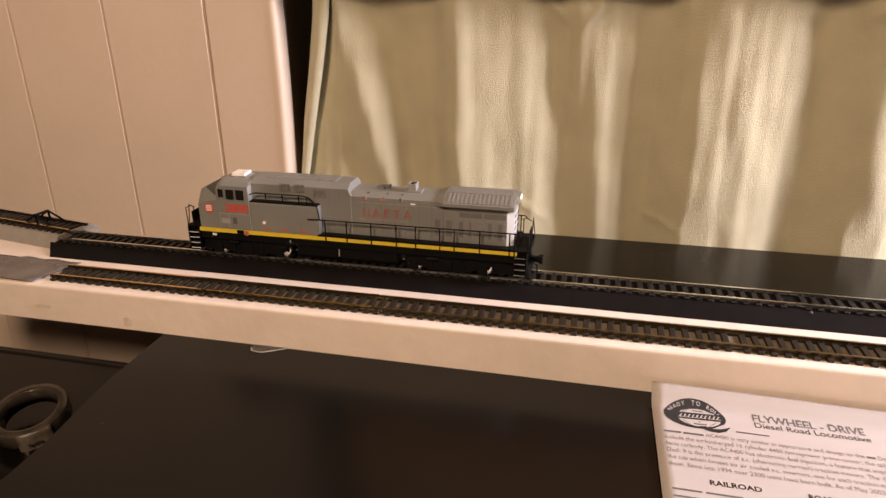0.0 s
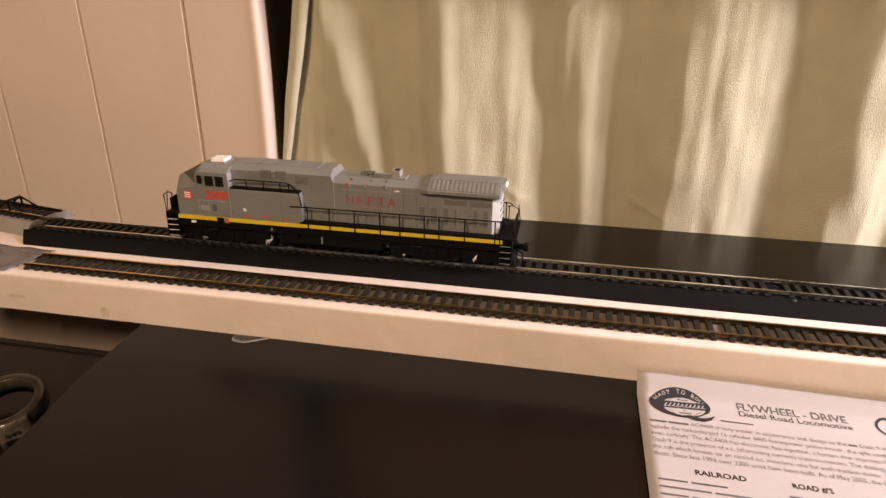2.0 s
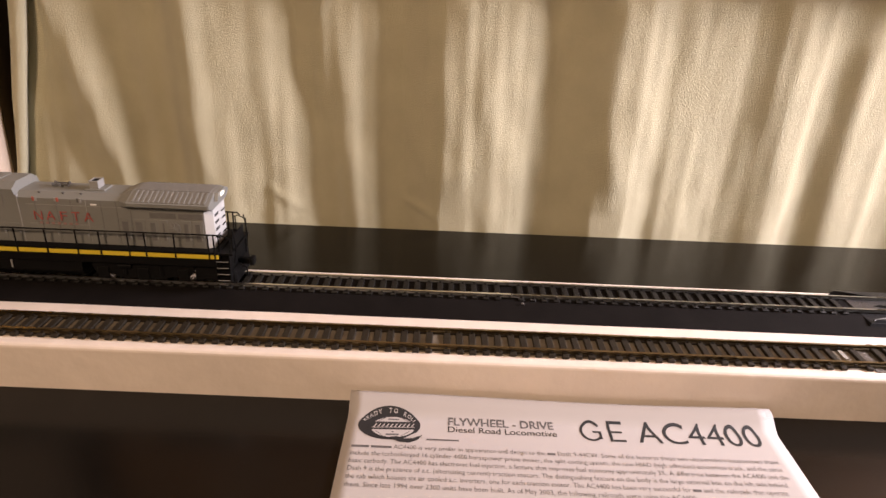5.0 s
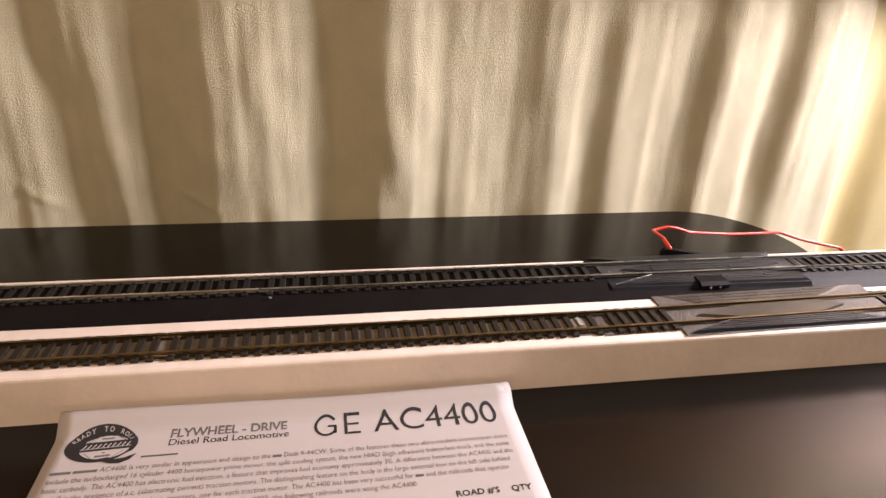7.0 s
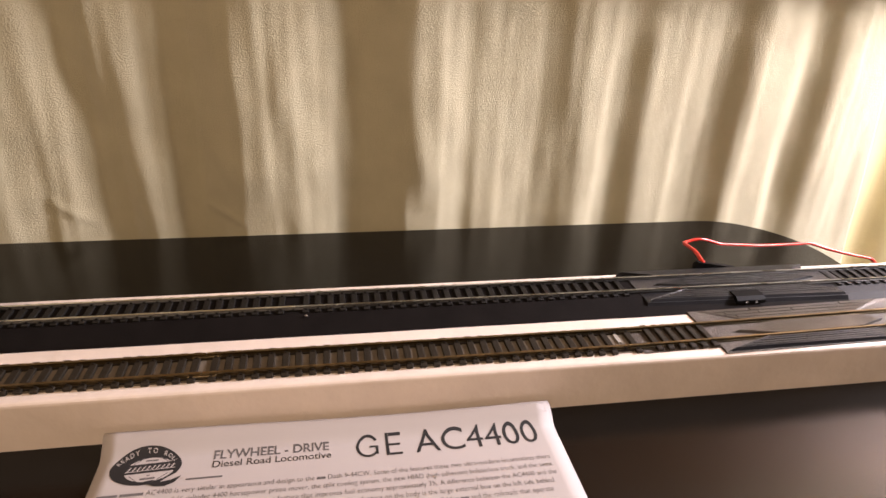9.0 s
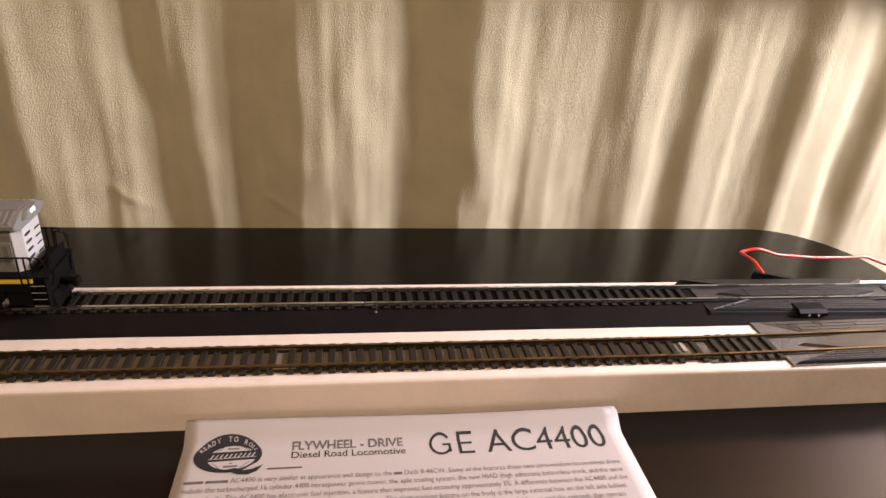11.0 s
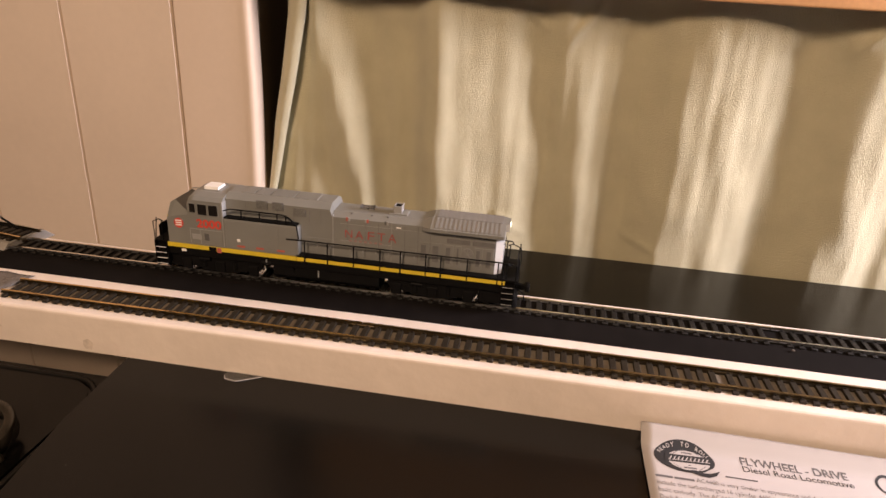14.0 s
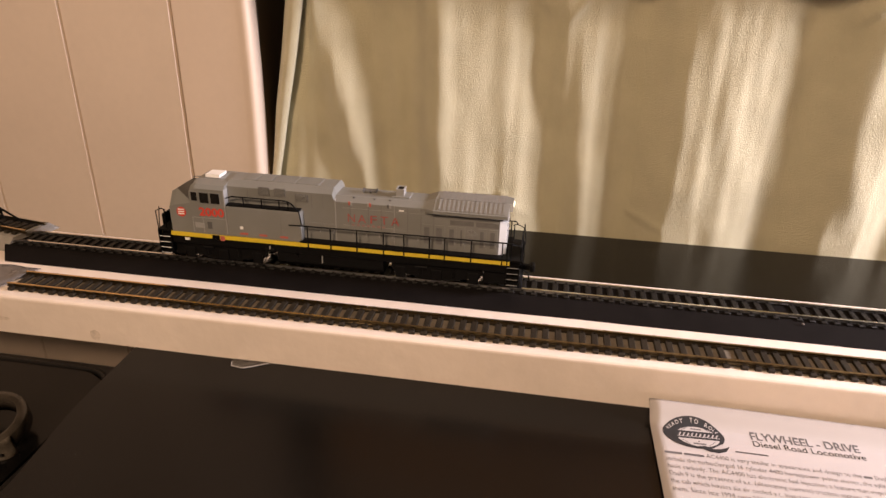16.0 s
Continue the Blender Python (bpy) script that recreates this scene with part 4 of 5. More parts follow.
print_line(0.0255, 0.3270, 0.0235, 0.0046, ["RAILROAD"], INK, "heading", 0.0001)
print_line(0.0690, 0.3270, 0.0180, 0.0046, ["ROAD #'S"], INK, "heading", 0.0001)
print_line(0.1150, 0.3270, 0.0235, 0.0046, ["RAILROAD"], INK, "heading", 0.0001)
print_line(0.1880, 0.3290, 0.0205, 0.0046, ["ROAD #'S"], INK, "heading", 0.0001)
print_line(0.2140, 0.3290, 0.0098, 0.0046, ["QTY"], INK, "heading", 0.0001)
rng = random.Random(4)
for k in range(14):
    for x, w in ((0.008, 0.045), (0.066, 0.022), (0.100, 0.050), (0.186, 0.022), (0.216, 0.006)):
        print_line(x, 0.3205 - 0.0046 * k, w * rng.uniform(0.6, 1.0), 0.0032, [rng.uniform(2, 5), rng.uniform(2, 4)], INK_GREY, "text_bar")
# round printed emblem: dark ring thicker below, a pale middle with fine lines, a banner across it and a tail
CX, CY = 0.0253, 0.3792


def emblem_part(name, shapes, material, lift):
    bm = bmesh.new()
    for pts in shapes:
        add_flat(bm, [(0.9 * u, 0.95 * v) for u, v in pts], [tuple(range(len(pts)))], ink(CX, CY))
    return part(name, drape(bm, lift), material, top_sheet)


def oval(cx, cy, rx, ry, n=44):
    return [(cx + rx * math.cos(k * math.tau / n), cy + ry * math.sin(k * math.tau / n)) for k in range(n)]


def stroke(x0, y0, x1, y1, w):
    d = math.hypot(x1 - x0, y1 - y0)
    nx, ny = -(y1 - y0) / d * w / 2, (x1 - x0) / d * w / 2
    return [(x0 + nx, y0 + ny), (x1 + nx, y1 + ny), (x1 - nx, y1 - ny), (x0 - nx, y0 - ny)]


emblem_part("emblem", [oval(0, 0, 0.0180, 0.0113)], INK, 0.00024)
emblem_part("emblem_middle", [oval(0.0022, -0.0017, 0.0126, 0.0078)], PAPER, 0.00030)
emblem_part("emblem_notch", [[(0.0105, -0.0090), (0.0150, -0.0058), (0.0210, -0.0040), (0.0210, -0.0090), (0.0160, -0.0084)]], PAPER, 0.00031)
emblem_part("emblem_tail", [[(0.0010, -0.0093), (0.0050, -0.0086), (0.0095, -0.0102), (0.0140, -0.0096), (0.0195, -0.0070), (0.0165, -0.0112), (0.0120, -0.0132), (0.0070, -0.0128), (0.0030, -0.0112)]], INK, 0.00036)
emblem_part("emblem_lines", [stroke(-0.0068, 0.0024, -0.0020, 0.0060, 0.0004), stroke(0.0062, 0.0060, 0.0112, 0.0030, 0.0004), stroke(-0.0074, -0.0050, -0.0030, -0.0088, 0.0004),
                             stroke(0.0072, -0.0086, 0.0118, -0.0046, 0.0004), stroke(-0.0010, 0.0044, 0.0054, 0.0044, 0.0011), stroke(-0.0014, -0.0076, 0.0060, -0.0073, 0.0013), stroke(0.0016, -0.0054, 0.0030, -0.0054, 0.0008)], INK_GREY, 0.00034)
emblem_part("emblem_banner", [[(-0.0122, -0.0042), (0.0160, -0.0032), (0.0172, 0.0030), (-0.0110, 0.0020)]], INK, 0.00038)
emblem_part("emblem_script", [stroke(-0.0088 + 0.0024 * k, -0.0022 + 0.0001 * k, -0.0074 + 0.0024 * k, 0.0004 + 0.0001 * k, 0.0007) for k in range(10)] + [stroke(-0.0098, -0.0026, 0.0150, -0.0014, 0.0004)], PAPER, 0.00044)
bm = bmesh.new()
word = "READY TO ROLL"
for i, ch in enumerate(word):
    if ch == " ":
        continue
    a = math.radians(158 - 136 * i / (len(word) - 1))
    px, py = 0.0156 * math.cos(a), 0.0093 * math.sin(a)
    tilt = math.atan2(math.cos(a) * 0.0093, -math.sin(a) * 0.0156) + math.pi
    vs, fs, w = letters(ch, 0.0031, 1.0, 0.00004)
    c_, s_ = math.cos(tilt), math.sin(tilt)
    vs = [((u - w / 2) * c_ - (v - 0.0011) * s_ + px, (u - w / 2) * s_ + (v - 0.0011) * c_ + py) for u, v in vs]
    add_flat(bm, [(0.9 * u, 0.95 * v) for u, v in vs], fs, ink(CX, CY))
part("emblem_lettering", drape(bm, 0.00034), PAPER, top_sheet)
print_line(0.0450, 0.3690, 0.0165, 0.0030, [9.0], INK_GREY, "text_bar")

# ---- locomotive ----
LX, LY, LZ = -0.3216, 0.4725, R_TOP
loco = thing("locomotive", (LX, LY, LZ), "grey model diesel locomotive, yellow sill and red lettering, on track", "locomotive")
loco.scale = (1.055, 1.06, 1.09)
MM = 0.001


def lbox(s0, s1, v0, v1, h0, h1, bev=0.0, bm=None, seg=1):
    return box(bm or bmesh.new(), s0 * MM, s1 * MM, v0 * MM, v1 * MM, h0 * MM, h1 * MM, bev * MM, seg)


def lprism(sect, s0, s1, bm=None, shift=None):
    """A body of one cross-section (across, up), in millimetres, from s0 to s1."""
    return extrude(bm or bmesh.new(), [(a * MM, b * MM) for a, b in sect], s0 * MM, s1 * MM, "x", shift)


def lside(pts, v0, v1, bm=None):
    """A plate with an outline (along, up), in millimetres, from v0 to v1 across."""
    return extrude(bm or bmesh.new(), [(a * MM, b * MM) for a, b in pts], v0 * MM, v1 * MM, "y")


def ltube(pts, r, n=6):
    return tube(bmesh.new(), [(a * MM, b * MM, c * MM) for a, b, c in pts], r * MM, n)


def loft(sections, bm=None):
    """Joins cross-sections ((along, ((across, up), ...)), ...) of equal corner counts."""
    bm = bm or bmesh.new()
    rings = [[bm.verts.new((s * MM, a * MM, b * MM)) for a, b in sect] for s, sect in sections]
    n = len(rings[0])
    for p, q in zip(rings, rings[1:]):
        for k in range(n):
            bm.faces.new((p[k], q[k], q[(k + 1) % n], p[(k + 1) % n]))
    bm.faces.new(rings[0])
    bm.faces.new(rings[-1][::-1])
    return bm


# frame, walkway and the yellow sill
frame_ob = part("frame", lbox(22, 234, -15.5, 15.5, 12.5, 20.0, 0.3), LOCO_BLACK, loco, "black underframe")
for v in (-16.9, 15.9):
    part("sill_stripe", lbox(23.5, 107, v, v + 1.0, 17.8, 20.3), LOCO_YELLOW, loco, "yellow sill stripe")
    part("sill_stripe", lbox(107.2, 233.5, v, v + 1.0, 17.9, 20.2), LOCO_YELLOW, loco, "yellow sill stripe")
part("walkway", lbox(107, 234, -17.1, 17.1, 20.3, 21.5, 0.15), LOCO_BLACK, loco)
part("walkway", lbox(14, 26, -16.0, 16.0, 19.6, 20.8, 0.15), LOCO_BLACK, loco)
part("walkway", lbox(230, 241, -16.0, 16.0, 19.6, 20.8, 0.15), LOCO_BLACK, loco)

# cab, nose and glazing
cab_side = [(-16.5, 20.4), (16.5, 20.4), (16.5, 48.6), (13.8, 50.6), (8.0, 51.8), (-8.0, 51.8), (-13.8, 50.6), (-16.5, 48.6)]
low_front = [(-16.5, 20.4), (16.5, 20.4), (16.5, 46.0), (13.6, 48.6), (8.0, 50.0), (-8.0, 50.0), (-13.6, 48.6), (-16.5, 46.0)]
cab = part("cab", loft([(38.5, low_front), (40.0, [(a, b if b < 30 else b + 1.6) for a, b in low_front]), (42.5, cab_side), (61, cab_side)]), LOCO_GREY, loco)
part("cab_seam", lbox(60.6, 61.3, -16.75, 16.75, 21, 48.8, 0.1), LOCO_LINE, cab)
nose_a = [(-16.3, 20.4), (16.3, 20.4), (16.3, 37.2), (10.5, 45.6), (-10.5, 45.6), (-16.3, 37.2)]
nose_b = [(-16.3, 20.4), (16.3, 20.4), (16.3, 39.2), (15.4, 40.3), (-15.4, 40.3), (-16.3, 39.2)]
nose = part("nose", loft([(24.5, [(a, b if b < 30 else b - 1.8) for a, b in nose_a]), (27.5, nose_a), (38.5, nose_b)]), LOCO_GREY, loco)
part("nose_top", loft([(28.0, [(-10.2, 45.0), (10.2, 45.0), (10.0, 45.8), (-10.0, 45.8)]), (38.6, [(-15.2, 39.8), (15.2, 39.8), (15.0, 40.7), (-15.0, 40.7)])]), LOCO_DARK, nose, "dark anti-glare panel")
for k in range(4):
    part("nose_stripe", lside([(24.2, 22.5 + 4 * k), (24.7, 22.5 + 4 * k), (24.9, 25 + 4 * k), (24.4, 25 + 4 * k)], -15.5, 15.5), LOCO_YELLOW, nose, "yellow warning stripe")
for s0, s1, h0 in ((40.2, 43.8, 41.3), (45.6, 51.2, 40.2), (52.6, 58.2, 40.2)):
    for v in (-16.9, 16.5):
        w = part("window", lbox(s0 - 0.5, s1 + 0.5, v, v + 0.4, h0 - 0.5, 47.0, 0.1), LOCO_GREY, cab)
        part("pane", lbox(s0, s1, v - 0.12, v + 0.52, h0, 46.5), PANE, w, "dark glazing")
part("nose_rail", ltube([(28.5, 8, 46.4), (29, 8.5, 47.2), (36, 8.8, 47.6), (38.5, 8.8, 47.2)], 0.3, 5), LOCO_GREY, nose)
ws = part("windshield", lbox(38.1, 38.5, -12.5, 12.5, 41.5, 49.2, 0.1), LOCO_GREY, cab)
for v in (-9.5, 1.0):
    part("pane", lbox(37.95, 38.6, v, v + 8.5, 43.0, 48.6), PANE, ws)
part("cab_roof_unit", loft([(44.5, [(-5.0, 51.6), (5.0, 51.6), (4.5, 53.9), (-4.5, 53.9)]), (53.5, [(-5.0, 51.6), (5.0, 51.6), (4.5, 53.9), (-4.5, 53.9)])]), LOCO_WHITE, cab, "white air conditioner on the roof")
part("roof_plinth", lbox(43.5, 55.0, -6.0, 6.0, 51.2, 52.2, 0.2), LOCO_GREY, cab)
part("cab_door_panel", lbox(38.5, 60.0, -16.72, -16.45, 22.2, 30.8, 0.05), LOCO_GREY, cab)
for s0, s1, h0, h1 in ((39.2, 62.0, 30.6, 30.9), (39.2, 39.5, 21.6, 30.6), (45.8, 46.1, 21.6, 30.6)):
    part("panel_edge", lbox(s0, min(s1, 60.5), -16.82, -16.6, h0, h1), LOCO_LINE, cab)
part("cab_vent", lbox(48.5, 51.5, -16.85, -16.6, 24.0, 28.5, 0.1), LOCO_DARK, cab)
part("cab_vent", lbox(40.5, 46.5, -16.85, -16.6, 24.2, 27.5, 0.1), LOCO_LINE, cab)

# equipment box behind the cab, with its black top walk and rail
boxb = part("equipment_box", lbox(61.3, 108.3, -16.6, -8.0, 20.4, 39.2, 0.35, seg=2), LOCO_GREY, loco)
part("box_panel", lbox(62.5, 95.5, -16.78, -16.5, 22.5, 38.2, 0.08), LOCO_GREY, boxb)
part("box_panel", lbox(96.5, 107.4, -16.78, -16.5, 22.5, 38.2, 0.08), LOCO_GREY, boxb)
part("top_walk", lbox(61.5, 107.5, -16.4, -8.2, 39.2, 40.0, 0.1), LOCO_BLACK, boxb, "black walkway on top of the box")
part("placard", lbox(69.6, 71.6, -16.95, -16.7, 25.6, 27.4), LOCO_WHITE, boxb)
for s in (69.4, 81.6, 94.8):
    part("warning_decal", lbox(s, s + 5, -16.9, -16.7, 22.2, 23.4), DECAL_FAINT, boxb, "small red warning decal")
rail_pts = [(62, -16.2, 44.0), (66, -16.2, 45.4), (99, -16.2, 45.4), (103, -16.2, 44.0), (107.6, -16.4, 39.0), (108.6, -16.4, 31.5)]
guard = part("box_railing", ltube(rail_pts, 0.42), LOCO_BLACK, boxb)
for s in (73, 84.5, 95.5, 101):
    part("railing_post", ltube([(s, -16.2, 40.0), (s, -16.2, 45.4)], 0.38), LOCO_BLACK, guard)
part("far_box", lbox(61.3, 80, 8.0, 16.5, 20.4, 34.0, 0.3), LOCO_GREY, loco)

# high hood with roof panels and side grilles
high = [(-11.6, 20.4), (11.6, 20.4), (11.6, 49.9), (6.8, 52.8), (-6.8, 52.8), (-11.6, 49.9)]
low_h = [(-11.6, 20.4), (11.6, 20.4), (11.6, 45.9), (7.2, 48.4), (-7.2, 48.4), (-11.6, 45.9)]
hood = part("front_hood", loft([(61, high), (126.8, high), (127.9, [(a, b if b < 30 else b - 4.2) for a, b in high])]), LOCO_GREY, loco)
for s in (70, 78, 88, 103):
    part("roof_panel", lbox(s, s + (7.4 if s < 78 else 9.2 if s < 88 else 14.0), -6.4, 6.4, 52.6, 53.15, 0.12), LOCO_GREY, hood)
for s0, s1, h0, h1 in ((81, 88, 46.0, 51.0), (91, 98, 46.0, 51.0), (104.5, 112, 44.0, 48.5)):
    gob = part("grille", lbox(s0, s1, -11.95, -11.5, h0, h1, 0.1), LOCO_DARK, hood, "dark side grille")
    for k in range(6):
        z = h0 + 0.5 + (h1 - h0 - 1.0) * k / 5
        part("slat", lbox(s0 + 0.3, s1 - 0.3, -12.15, -11.9, z - 0.18, z + 0.18), LOCO_GREY, gob)
part("hood_seam", lbox(128.2, 128.7, -11.78, 11.78, 21.5, 47.0), LOCO_LINE, hood)

# engine hood with doors
rear_hood = part("engine_hood", lprism(low_h, 127.9, 226.4), LOCO_GREY, loco)
DOORS = [(112.5, 119.5), (120.5, 127.5), (133, 140), (141, 148), (149, 156), (157, 164), (165, 171.5), (172.5, 179.5), (181, 187), (188, 194.5), (196, 201.5), (202.5, 206.4), (214, 219), (220, 225.4)]
for s0, s1 in DOORS:
    d = part("hood_door", lbox(s0, s1, -11.85, -11.45, 22.5, 31.8 if s0 < 180 else 36.6, 0.12), LOCO_GREY, rear_hood)
    part("door_latch", lbox(s1 - 1.2, s1 - 0.6, -12.05, -11.8, 26.0, 27.4), LOCO_LINE, d)
    if s0 > 180:
        part("door_vent", lbox(s0 + 1.2, s1 - 1.6, -11.98, -11.8, 25.0, 35.0, 0.08), VENT, d)
for s in (137.6, 148.6, 156.4, 172.2, 180.2, 187.6):
    part("panel_edge", lbox(s, s + 0.25, -11.76, -11.5, 22.2, 45.6 if s < 182 else 41.0), VENT, rear_hood)
for s0, s1, h in ((133.0, 164.0, 42.4), (165.0, 188.0, 42.4), (133.0, 164.0, 32.0)):
    part("panel_edge", lbox(s0, s1, -11.75, -11.5, h, h + 0.2), LOCO_LINE, rear_hood)
for s in (74, 84, 94, 104, 114, 121):
    part("panel_edge", lbox(s, s + 0.25, -11.76, -11.5, 40.5, 49.2), VENT, hood)
part("hood_seam", lbox(164.2, 164.5, -11.72, 11.72, 22.0, 46.0), LOCO_LINE, rear_hood)
for s in (138.5, 151.0, 160.5):
    part("lift_eye", lbox(s, s + 1.1, -8.6, -7.9, 47.3, 48.4, 0.1), LOCO_DARK, rear_hood)
fan = part("fan_grille", lathe(bmesh.new(), [(3.3 * MM, 0), (3.3 * MM, 0.5 * MM), (2.6 * MM, 0.5 * MM), (2.6 * MM, 0.2 * MM), (0.6 * MM, 0.2 * MM)], (210.0 * MM, -12.0 * MM, 32.2 * MM), "y", 24), SCREEN, rear_hood, "round spoked vent")
for k in range(4):
    a = math.pi * k / 4
    part("spoke", ltube([(210.0 - 3 * math.cos(a), -12.1, 32.2 - 3 * math.sin(a)), (210.0 + 3 * math.cos(a), -12.1, 32.2 + 3 * math.sin(a))], 0.2, 5), LOCO_GREY, fan)
# strips in vent grey put the flare's shade into the hood's colour
for s0, s1 in ((197.5, 211.4), (212.6, 227.0)):
    part("shade_strip", lbox(s0, min(s1, 226.0), -11.9, -11.4, 37.6, 40.6, 0.1), VENT, rear_hood)

# horns and exhaust
horn = part("horn", ltube([(147, 0, 48.20), (147, 0, 50.20)], 0.6), LOCO_DARK, loco, "cluster of small horns")
for v, h, d in ((-1.6, 50.20, -4.2), (0.0, 50.80, 4.6), (1.6, 50.20, -4.6), (-0.6, 49.80, 3.8)):
    part("trumpet", tube(bmesh.new(), [(147 * MM, v * MM, h * MM), ((147 + d * 0.7) * MM, v * MM, h * MM)], 0.42 * MM, 8), LOCO_DARK, horn)
    part("bell", lathe(bmesh.new(), [(0.45 * MM, d * 0.65 * MM), (0.95 * MM, d * MM), (0.7 * MM, d * 1.005 * MM)], (147 * MM, v * MM, h * MM), "x", 12), LOCO_DARK, horn)
stack = bmesh.new()
loft([(163.5, [(-3.2, 48.20), (3.2, 48.20), (3.4, 52.80), (-3.4, 52.80)]), (168.2, [(-3.2, 48.20), (3.2, 48.20), (3.4, 52.80), (-3.4, 52.80)])], stack)
stk = part("exhaust_stack", stack, LOCO_LINE, loco, "grey boxy exhaust stack with a dark mouth")
part("mouth", lbox(164.1, 167.6, -2.7, 2.7, 52.75, 52.95), LOCO_BLACK, stk)
for s0, s1, v0, v1 in ((163.3, 168.4, -3.6, -2.9), (163.3, 168.4, 2.9, 3.6), (163.3, 164.1, -2.9, 2.9), (167.6, 168.4, -2.9, 2.9)):
    part("lip", lbox(s0, s1, v0, v1, 52.70, 53.40, 0.1), LOCO_LINE, stk)
part("silencer", lbox(161, 172, -4.4, 4.4, 48.20, 49.20, 0.2), LOCO_GREY, loco)

# flared radiator with slatted slopes
rad = [(-11.5, 42.8), (-16.4, 45.0), (-16.4, 46.8), (-6.4, 50.7), (6.4, 50.7), (16.4, 46.8), (16.4, 45.0), (11.5, 42.8)]
rad_f = [(-11.5, 42.8), (-12.2, 44.4), (-12.2, 46.2), (-6.8, 48.8), (6.8, 48.8), (12.2, 46.2), (12.2, 44.4), (11.5, 42.8)]
radi = part("radiator", loft([(182.5, rad_f), (188.0, rad), (230.5, rad), (231.0, [(a * 0.98, b) for a, b in rad])]), LOCO_GREY, loco)
for k in range(15):
    s = 190.5 + 2.65 * k
    for sg in (-1, 1):
        bm = lprism([(sg * 15.6, 47.1), (sg * 7.0, 50.4), (sg * 6.9, 51.0), (sg * 15.5, 47.7)], s, s + 1.0)
        part("radiator_slat", bm, LOCO_GREY, radi)
for sg in (-1, 1):
    part("core_screen", lprism([(sg * 15.6, 47.0), (sg * 7.0, 50.3), (sg * 6.9, 50.75), (sg * 15.5, 47.4)], 190.0, 229.0), SCREEN, radi, "dark radiator screen")
part("roof_screen", lbox(190, 229, -6.2, 6.2, 50.7, 51.0, 0.1), SCREEN, radi)

# end of the engine hood; grey paint made pale for the lamp's light
taper = [(-9.2, 20.4), (9.2, 20.4), (9.2, 45.9), (6.4, 48.4), (-6.4, 48.4), (-9.2, 45.9)]
end = part("hood_end", loft([(226.4, low_h), (230.4, taper), (230.6, [(a * 0.97, b) for a, b in taper])]), LOCO_LIT, loco, "angled end of the hood, lamplight painted in as pale grey")
part("end_cap", lprism([(-7.6, 46.6), (7.6, 46.6), (5.5, 50.5), (-5.5, 50.5)], 230.6, 233.0), LOCO_GREY, loco)
for v in (-2.2, 0.4):
    part("headlight", lathe(bmesh.new(), [(1.0 * MM, 0), (1.1 * MM, 0.5 * MM), (0.8 * MM, 0.7 * MM)], (232.8 * MM, (v + 0.9) * MM, 48.8 * MM), "x", 14), LAMP_ON, loco, "small lit headlight")
for h in (26, 30, 34, 38):
    part("end_marking", lbox(230.5, 230.8, -7.6, -2.0, h, h + 1.3), INK, end)
    part("end_grab", ltube([(231.2, 2, h), (231.2, 7, h)], 0.3, 5), LOCO_BLACK, end)


# side handrails: posts and a top bar
def handrail(v):
    bar = part("handrail", ltube([(101, v, 31.0), (107, v, 31.2), (226, v, 31.6), (234.6, v, 31.6), (236, v, 30.2)], 0.42), LOCO_BLACK, loco, "thin black handrail")
    for s in (112.4, 126.6, 142.7, 158.9, 171.2, 186.4, 195.4, 211, 229, 232):
        part("post", ltube([(s, v, 16.8), (s, v, 31.7)], 0.42), LOCO_BLACK, bar)


handrail(-17.2)
handrail(17.2)


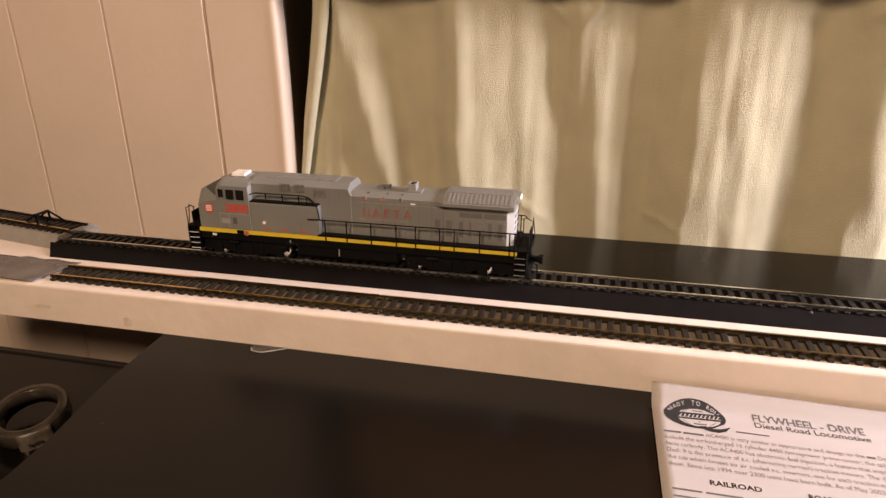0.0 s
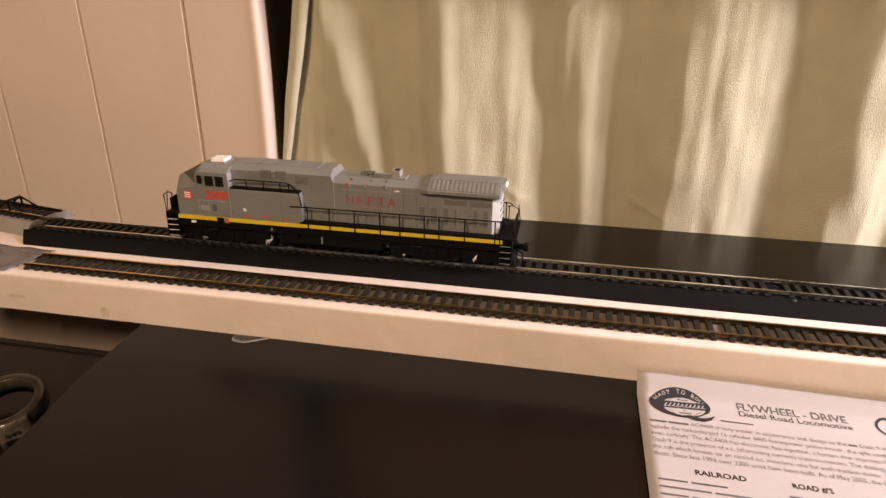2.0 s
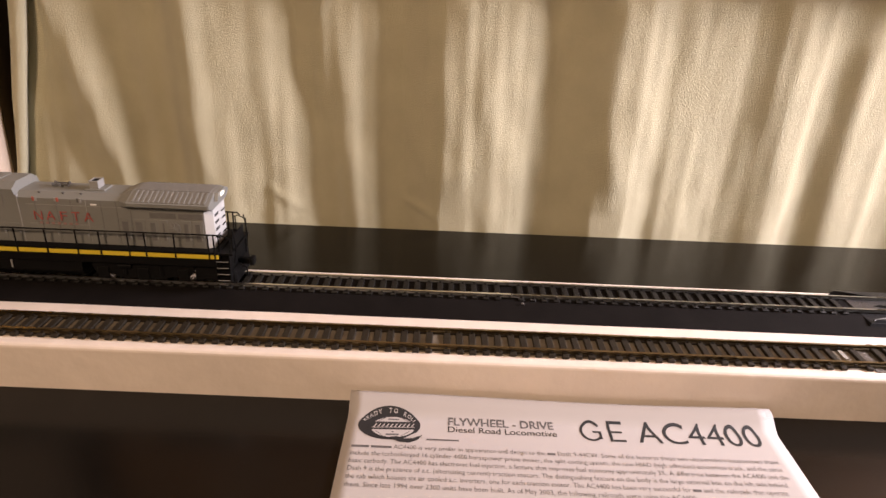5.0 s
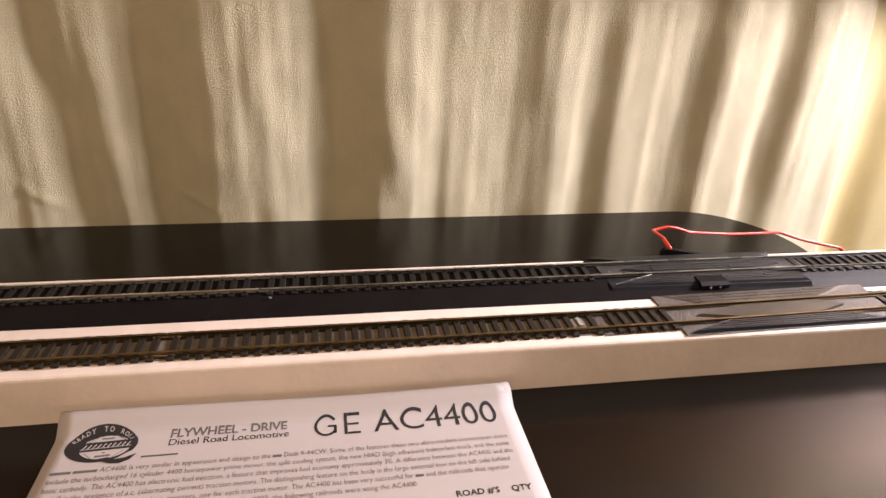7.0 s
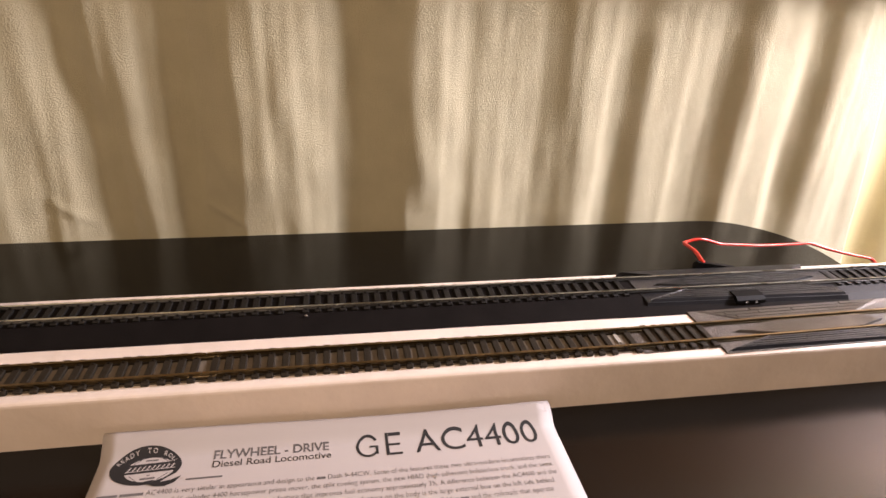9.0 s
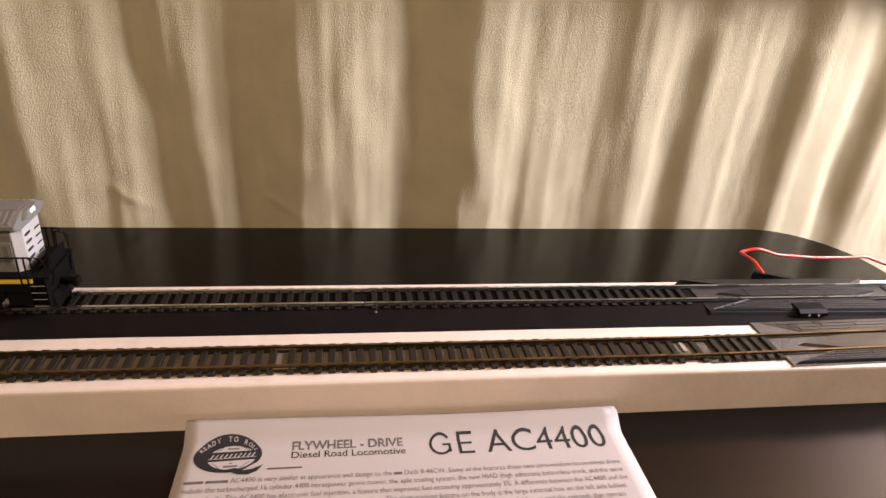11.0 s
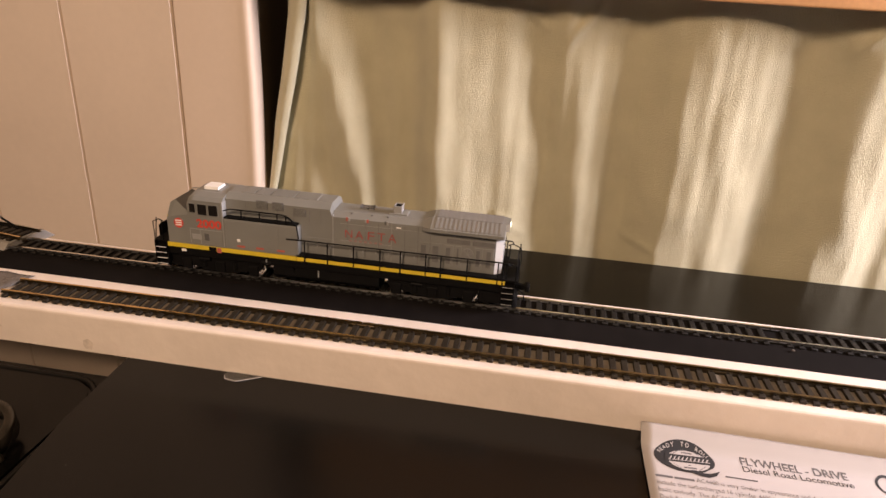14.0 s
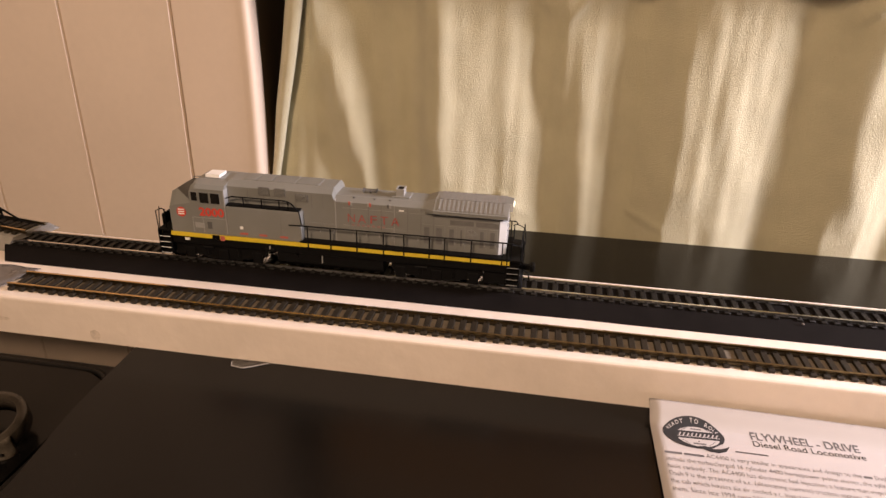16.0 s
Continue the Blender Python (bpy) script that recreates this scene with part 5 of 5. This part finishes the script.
# step wells, end rails, plows and couplers
def end_set(sign, s_end, s_body):
    """sign -1 is the cab end; the steps lie between the end and the body."""
    well = part("step_well", lbox(min(s_end, s_body), max(s_end, s_body), -13.6, 13.6, 5.5, 19.6, 0.3), LOCO_BLACK, loco)
    a, b = min(s_end, s_body), max(s_end, s_body)
    for v in (-16.8, 13.4):
        for k, h in enumerate((5.4, 9.0, 12.6, 16.2)):
            part("step", lbox(a, b, v, v + 3.4, h, h + 0.5), LOCO_BLACK, well)
            part("step_edge", lbox(a + 0.3, b - 0.3, v - 0.14 if v < 0 else v + 3.4, v if v < 0 else v + 3.54, h + 0.1, h + 0.45), LOCO_WHITE if sign < 0 else LOCO_LINE, well)
        part("step_side", lbox(a - 0.5, a, v, v + 3.4, 5.2, 20.0), LOCO_BLACK, well)
        part("step_side", lbox(b, b + 0.5, v, v + 3.4, 5.2, 20.0), LOCO_BLACK, well)
        drop = 2.0 if sign < 0 else 5.0
        part("grab_iron", ltube([(s_end + sign * 0.6, v + 1.6, 19.5), (s_end + sign * 0.9, v + 1.6, 34.0 - drop), (s_end - sign * 3.5, v + 1.2, 36.0 - drop), (s_end - sign * 6.0, v + 1.2, 35.0 - drop)], 0.36), LOCO_BLACK, loco)
        part("grab_iron", ltube([(s_end - sign * 5.0, v + 1.4, 20.0), (s_end - sign * 5.0, v + 1.4, 35.0 - drop)], 0.36), LOCO_BLACK, loco)
    part("end_platform_gate", lbox(min(s_end + sign * 0.2, s_end + sign * 0.8), max(s_end + sign * 0.2, s_end + sign * 0.8), -10, 10, 20.5, 28.0, 0.2), LOCO_BLACK, loco)
    for v in (-12, 12):
        part("cut_lever", ltube([(s_end + sign * 1.4, v, 14.0), (s_end + sign * 2.6, v * 0.9, 22.0), (s_end + sign * 1.2, v * 0.9, 33.0)], 0.35, 5), LOCO_BLACK, loco)
    part("plow", loft([(s_end + sign * 0.5, [(-14, 3.2), (14, 3.2), (13, 10), (-13, 10)]), (s_end + sign * 2.6, [(-13.5, 2.6), (13.5, 2.6), (12, 8.0), (-12, 8.0)])]), LOCO_BLACK, loco)
    c = part("coupler", lbox(min(s_end, s_end + sign * 7), max(s_end, s_end + sign * 7), -1.6, 1.6, 8.8, 12.0, 0.4), LOCO_BLACK, loco, "black knuckle coupler")
    part("knuckle", lbox(min(s_end + sign * 6.4, s_end + sign * 9.4), max(s_end + sign * 6.4, s_end + sign * 9.4), -3.0, 2.4, 8.4, 13.0, 0.9, seg=2), LOCO_BLACK, c)
    part("air_hose", ltube([(s_end + sign * 2, -5.5, 11), (s_end + sign * 6, -6, 9), (s_end + sign * 6.5, -6, 4)], 0.5, 6), LOCO_BLACK, loco)


part("pilot_beam", lbox(22.6, 29.0, -12.5, 12.5, 3.4, 12.4, 0.3), LOCO_BLACK, loco)
part("pilot_beam", lbox(218.5, 231.8, -12.5, 12.5, 3.4, 12.4, 0.3), LOCO_BLACK, loco)
end_set(-1, 15.0, 22.5)
end_set(1, 239.0, 232.0)
part("end_emblem", lbox(14.0, 14.4, -13.0, 13.0, 16.8, 18.6), LOCO_YELLOW, loco, "yellow end stripe")


# trucks with side frames and bright wheels
def truck(s_mid):
    t = part("truck", lbox(s_mid - 26, s_mid + 26, -7.0, 7.0, 5.0, 12.0, 0.4), LOCO_BLACK, loco, "black six-wheel truck")
    for v in (-13.2, 11.2):
        pts = [(-28, 9.5), (-26, 6.0), (-14, 4.4), (-11, 3.0), (11, 3.0), (14, 4.4), (26, 6.0), (28, 9.5), (27, 12.0), (-27, 12.0)]
        part("side_frame", lside([(s_mid + a, b) for a, b in pts], v, v + 2.0), LOCO_BLACK, t)
        for d in (-22, 0, 22):
            part("journal_box", lbox(s_mid + d - 3.2, s_mid + d + 3.2, v - 0.9 if v < 0 else v + 1.5, v + 0.4 if v < 0 else v + 2.9, 2.6, 9.6, 0.4), LOCO_BLACK, t)
        for d in (-10, 10):
            part("spring", ltube([(s_mid + d, v + 0.2 if v < 0 else v + 1.9, 5.5), (s_mid + d, v + 0.2 if v < 0 else v + 1.9, 10.5)], 1.3, 8), LOCO_BLACK, t)
        part("brake_cylinder", ltube([(s_mid - 13, v - 0.6 if v < 0 else v + 2.6, 10.6), (s_mid - 6, v - 0.6 if v < 0 else v + 2.6, 10.6)], 1.2, 10), LOCO_BLACK, t)
    for d in (-22, 0, 22):
        for v in (-8.6, 7.0):
            part("wheel", lathe(bmesh.new(), [(5.0 * MM, 0), (5.7 * MM, 0.2 * MM), (5.7 * MM, 1.6 * MM), (4.2 * MM, 1.7 * MM), (3.6 * MM, 1.2 * MM)], ((s_mid + d) * MM, v * MM, 5.6 * MM), "y", 28), STEEL, t, "bright metal wheel")
        part("axle", ltube([(s_mid + d, -7, 5.6), (s_mid + d, 7, 5.6)], 1.0, 8), STEEL, t)


truck(55.5)
truck(190.5)
tank = part("fuel_tank", lprism([(-14.5, 13.0), (-14.8, 6.5), (-12.0, 3.6), (12.0, 3.6), (14.8, 6.5), (14.5, 13.0)], 91, 158), LOCO_BLACK, loco, "black fuel tank")
part("sight_gauge", lbox(119.6, 120.3, -15.2, -14.6, 7.5, 12.0), LOCO_LINE, tank)
part("filler", ltube([(104, -15, 11.5), (104, -16.4, 11.5)], 0.9, 8), LOCO_BLACK, tank)
for v in (-16.2, 13.4):
    part("air_reservoir", tube(bmesh.new(), [(84 * MM, (v + 1.4) * MM, 13.4 * MM), (90 * MM, (v + 1.4) * MM, 13.4 * MM)], 1.6 * MM, 10), LOCO_BLACK, loco)
    part("frame_bracket", lbox(86.8, 87.6, v, v + 0.6, 12.6, 15.8), LOCO_LINE, loco)
part("sill_placard", lbox(56.2, 58.8, -17.3, -16.8, 17.0, 20.0), DECAL_FAINT, loco, "orange-red sill placard")
part("sill_placard", lbox(50.8, 55.6, -17.3, -16.8, 18.0, 20.2), LOCO_BLACK, loco, "black framed placard")
part("step_light", lbox(32, 35, -16.4, -15.8, 15.2, 16.6), LOCO_WHITE, loco)


# lettering and emblem on the near side
def side_text(text, s, h, width, size, v, material, name, heavy=0.0, parent=None):
    vs, fs, w = letters(text, size, 1.0, heavy)
    k = width / w
    bm = bmesh.new()
    add_flat(bm, [(a * k, b) for a, b in vs], fs, lambda a, b: ((s * MM + a), v * MM, h * MM + b))
    return part(name, bm, material, parent or loco)


side_text("2000", 44.0, 32.2, 16.0 * MM, 7.0 * MM, -16.72, LOCO_RED, "cab_number", 0.00022, cab)
for i, ch in enumerate("NAFTA"):
    side_text(ch, 135.6 + 6.7 * i, 34.2, 4.9 * MM, 7.4 * MM, -12.10, DECAL_RED, "side_letter", -0.00005, rear_hood)
for k in range(7):
    part("letter_bar", lbox(138.5 + 3.1 * k, 140.2 + 3.1 * k, -12.08, -11.95, 32.0, 33.2), mat("faded_red", (0.28, 0.17, 0.155), 0.5, bump=0) if k == 0 else bpy.data.materials["faded_red"], rear_hood)
for s, m0, m1 in ((136.6, DECAL_FAINT, LOCO_LINE), (148.0, LOCO_LINE, DECAL_FAINT), (160.0, LOCO_DARK, LOCO_LINE)):
    part("flag_decal", lbox(s, s + 1.2, -11.9, -11.62, 44.4, 46.6), m0, rear_hood)
    part("flag_decal", lbox(s + 1.2, s + 2.4, -11.9, -11.62, 44.4, 46.6), m1, rear_hood)
part("flag_decal", lbox(167, 170, -11.9, -11.62, 43.2, 43.9), LOCO_WHITE, rear_hood)
emb = part("round_emblem", lathe(bmesh.new(), [(3.1 * MM, 0), (3.1 * MM, 0.12 * MM)], (32.2 * MM, -16.66 * MM, 33.4 * MM), "y", 24), LOCO_RED, nose, "round red emblem with pale bars")
for h in (31.8, 33.2, 34.6):
    part("emblem_bar", lbox(30.2, 34.2, -16.78, -16.6, h, h + 0.7), LOCO_WHITE, emb)
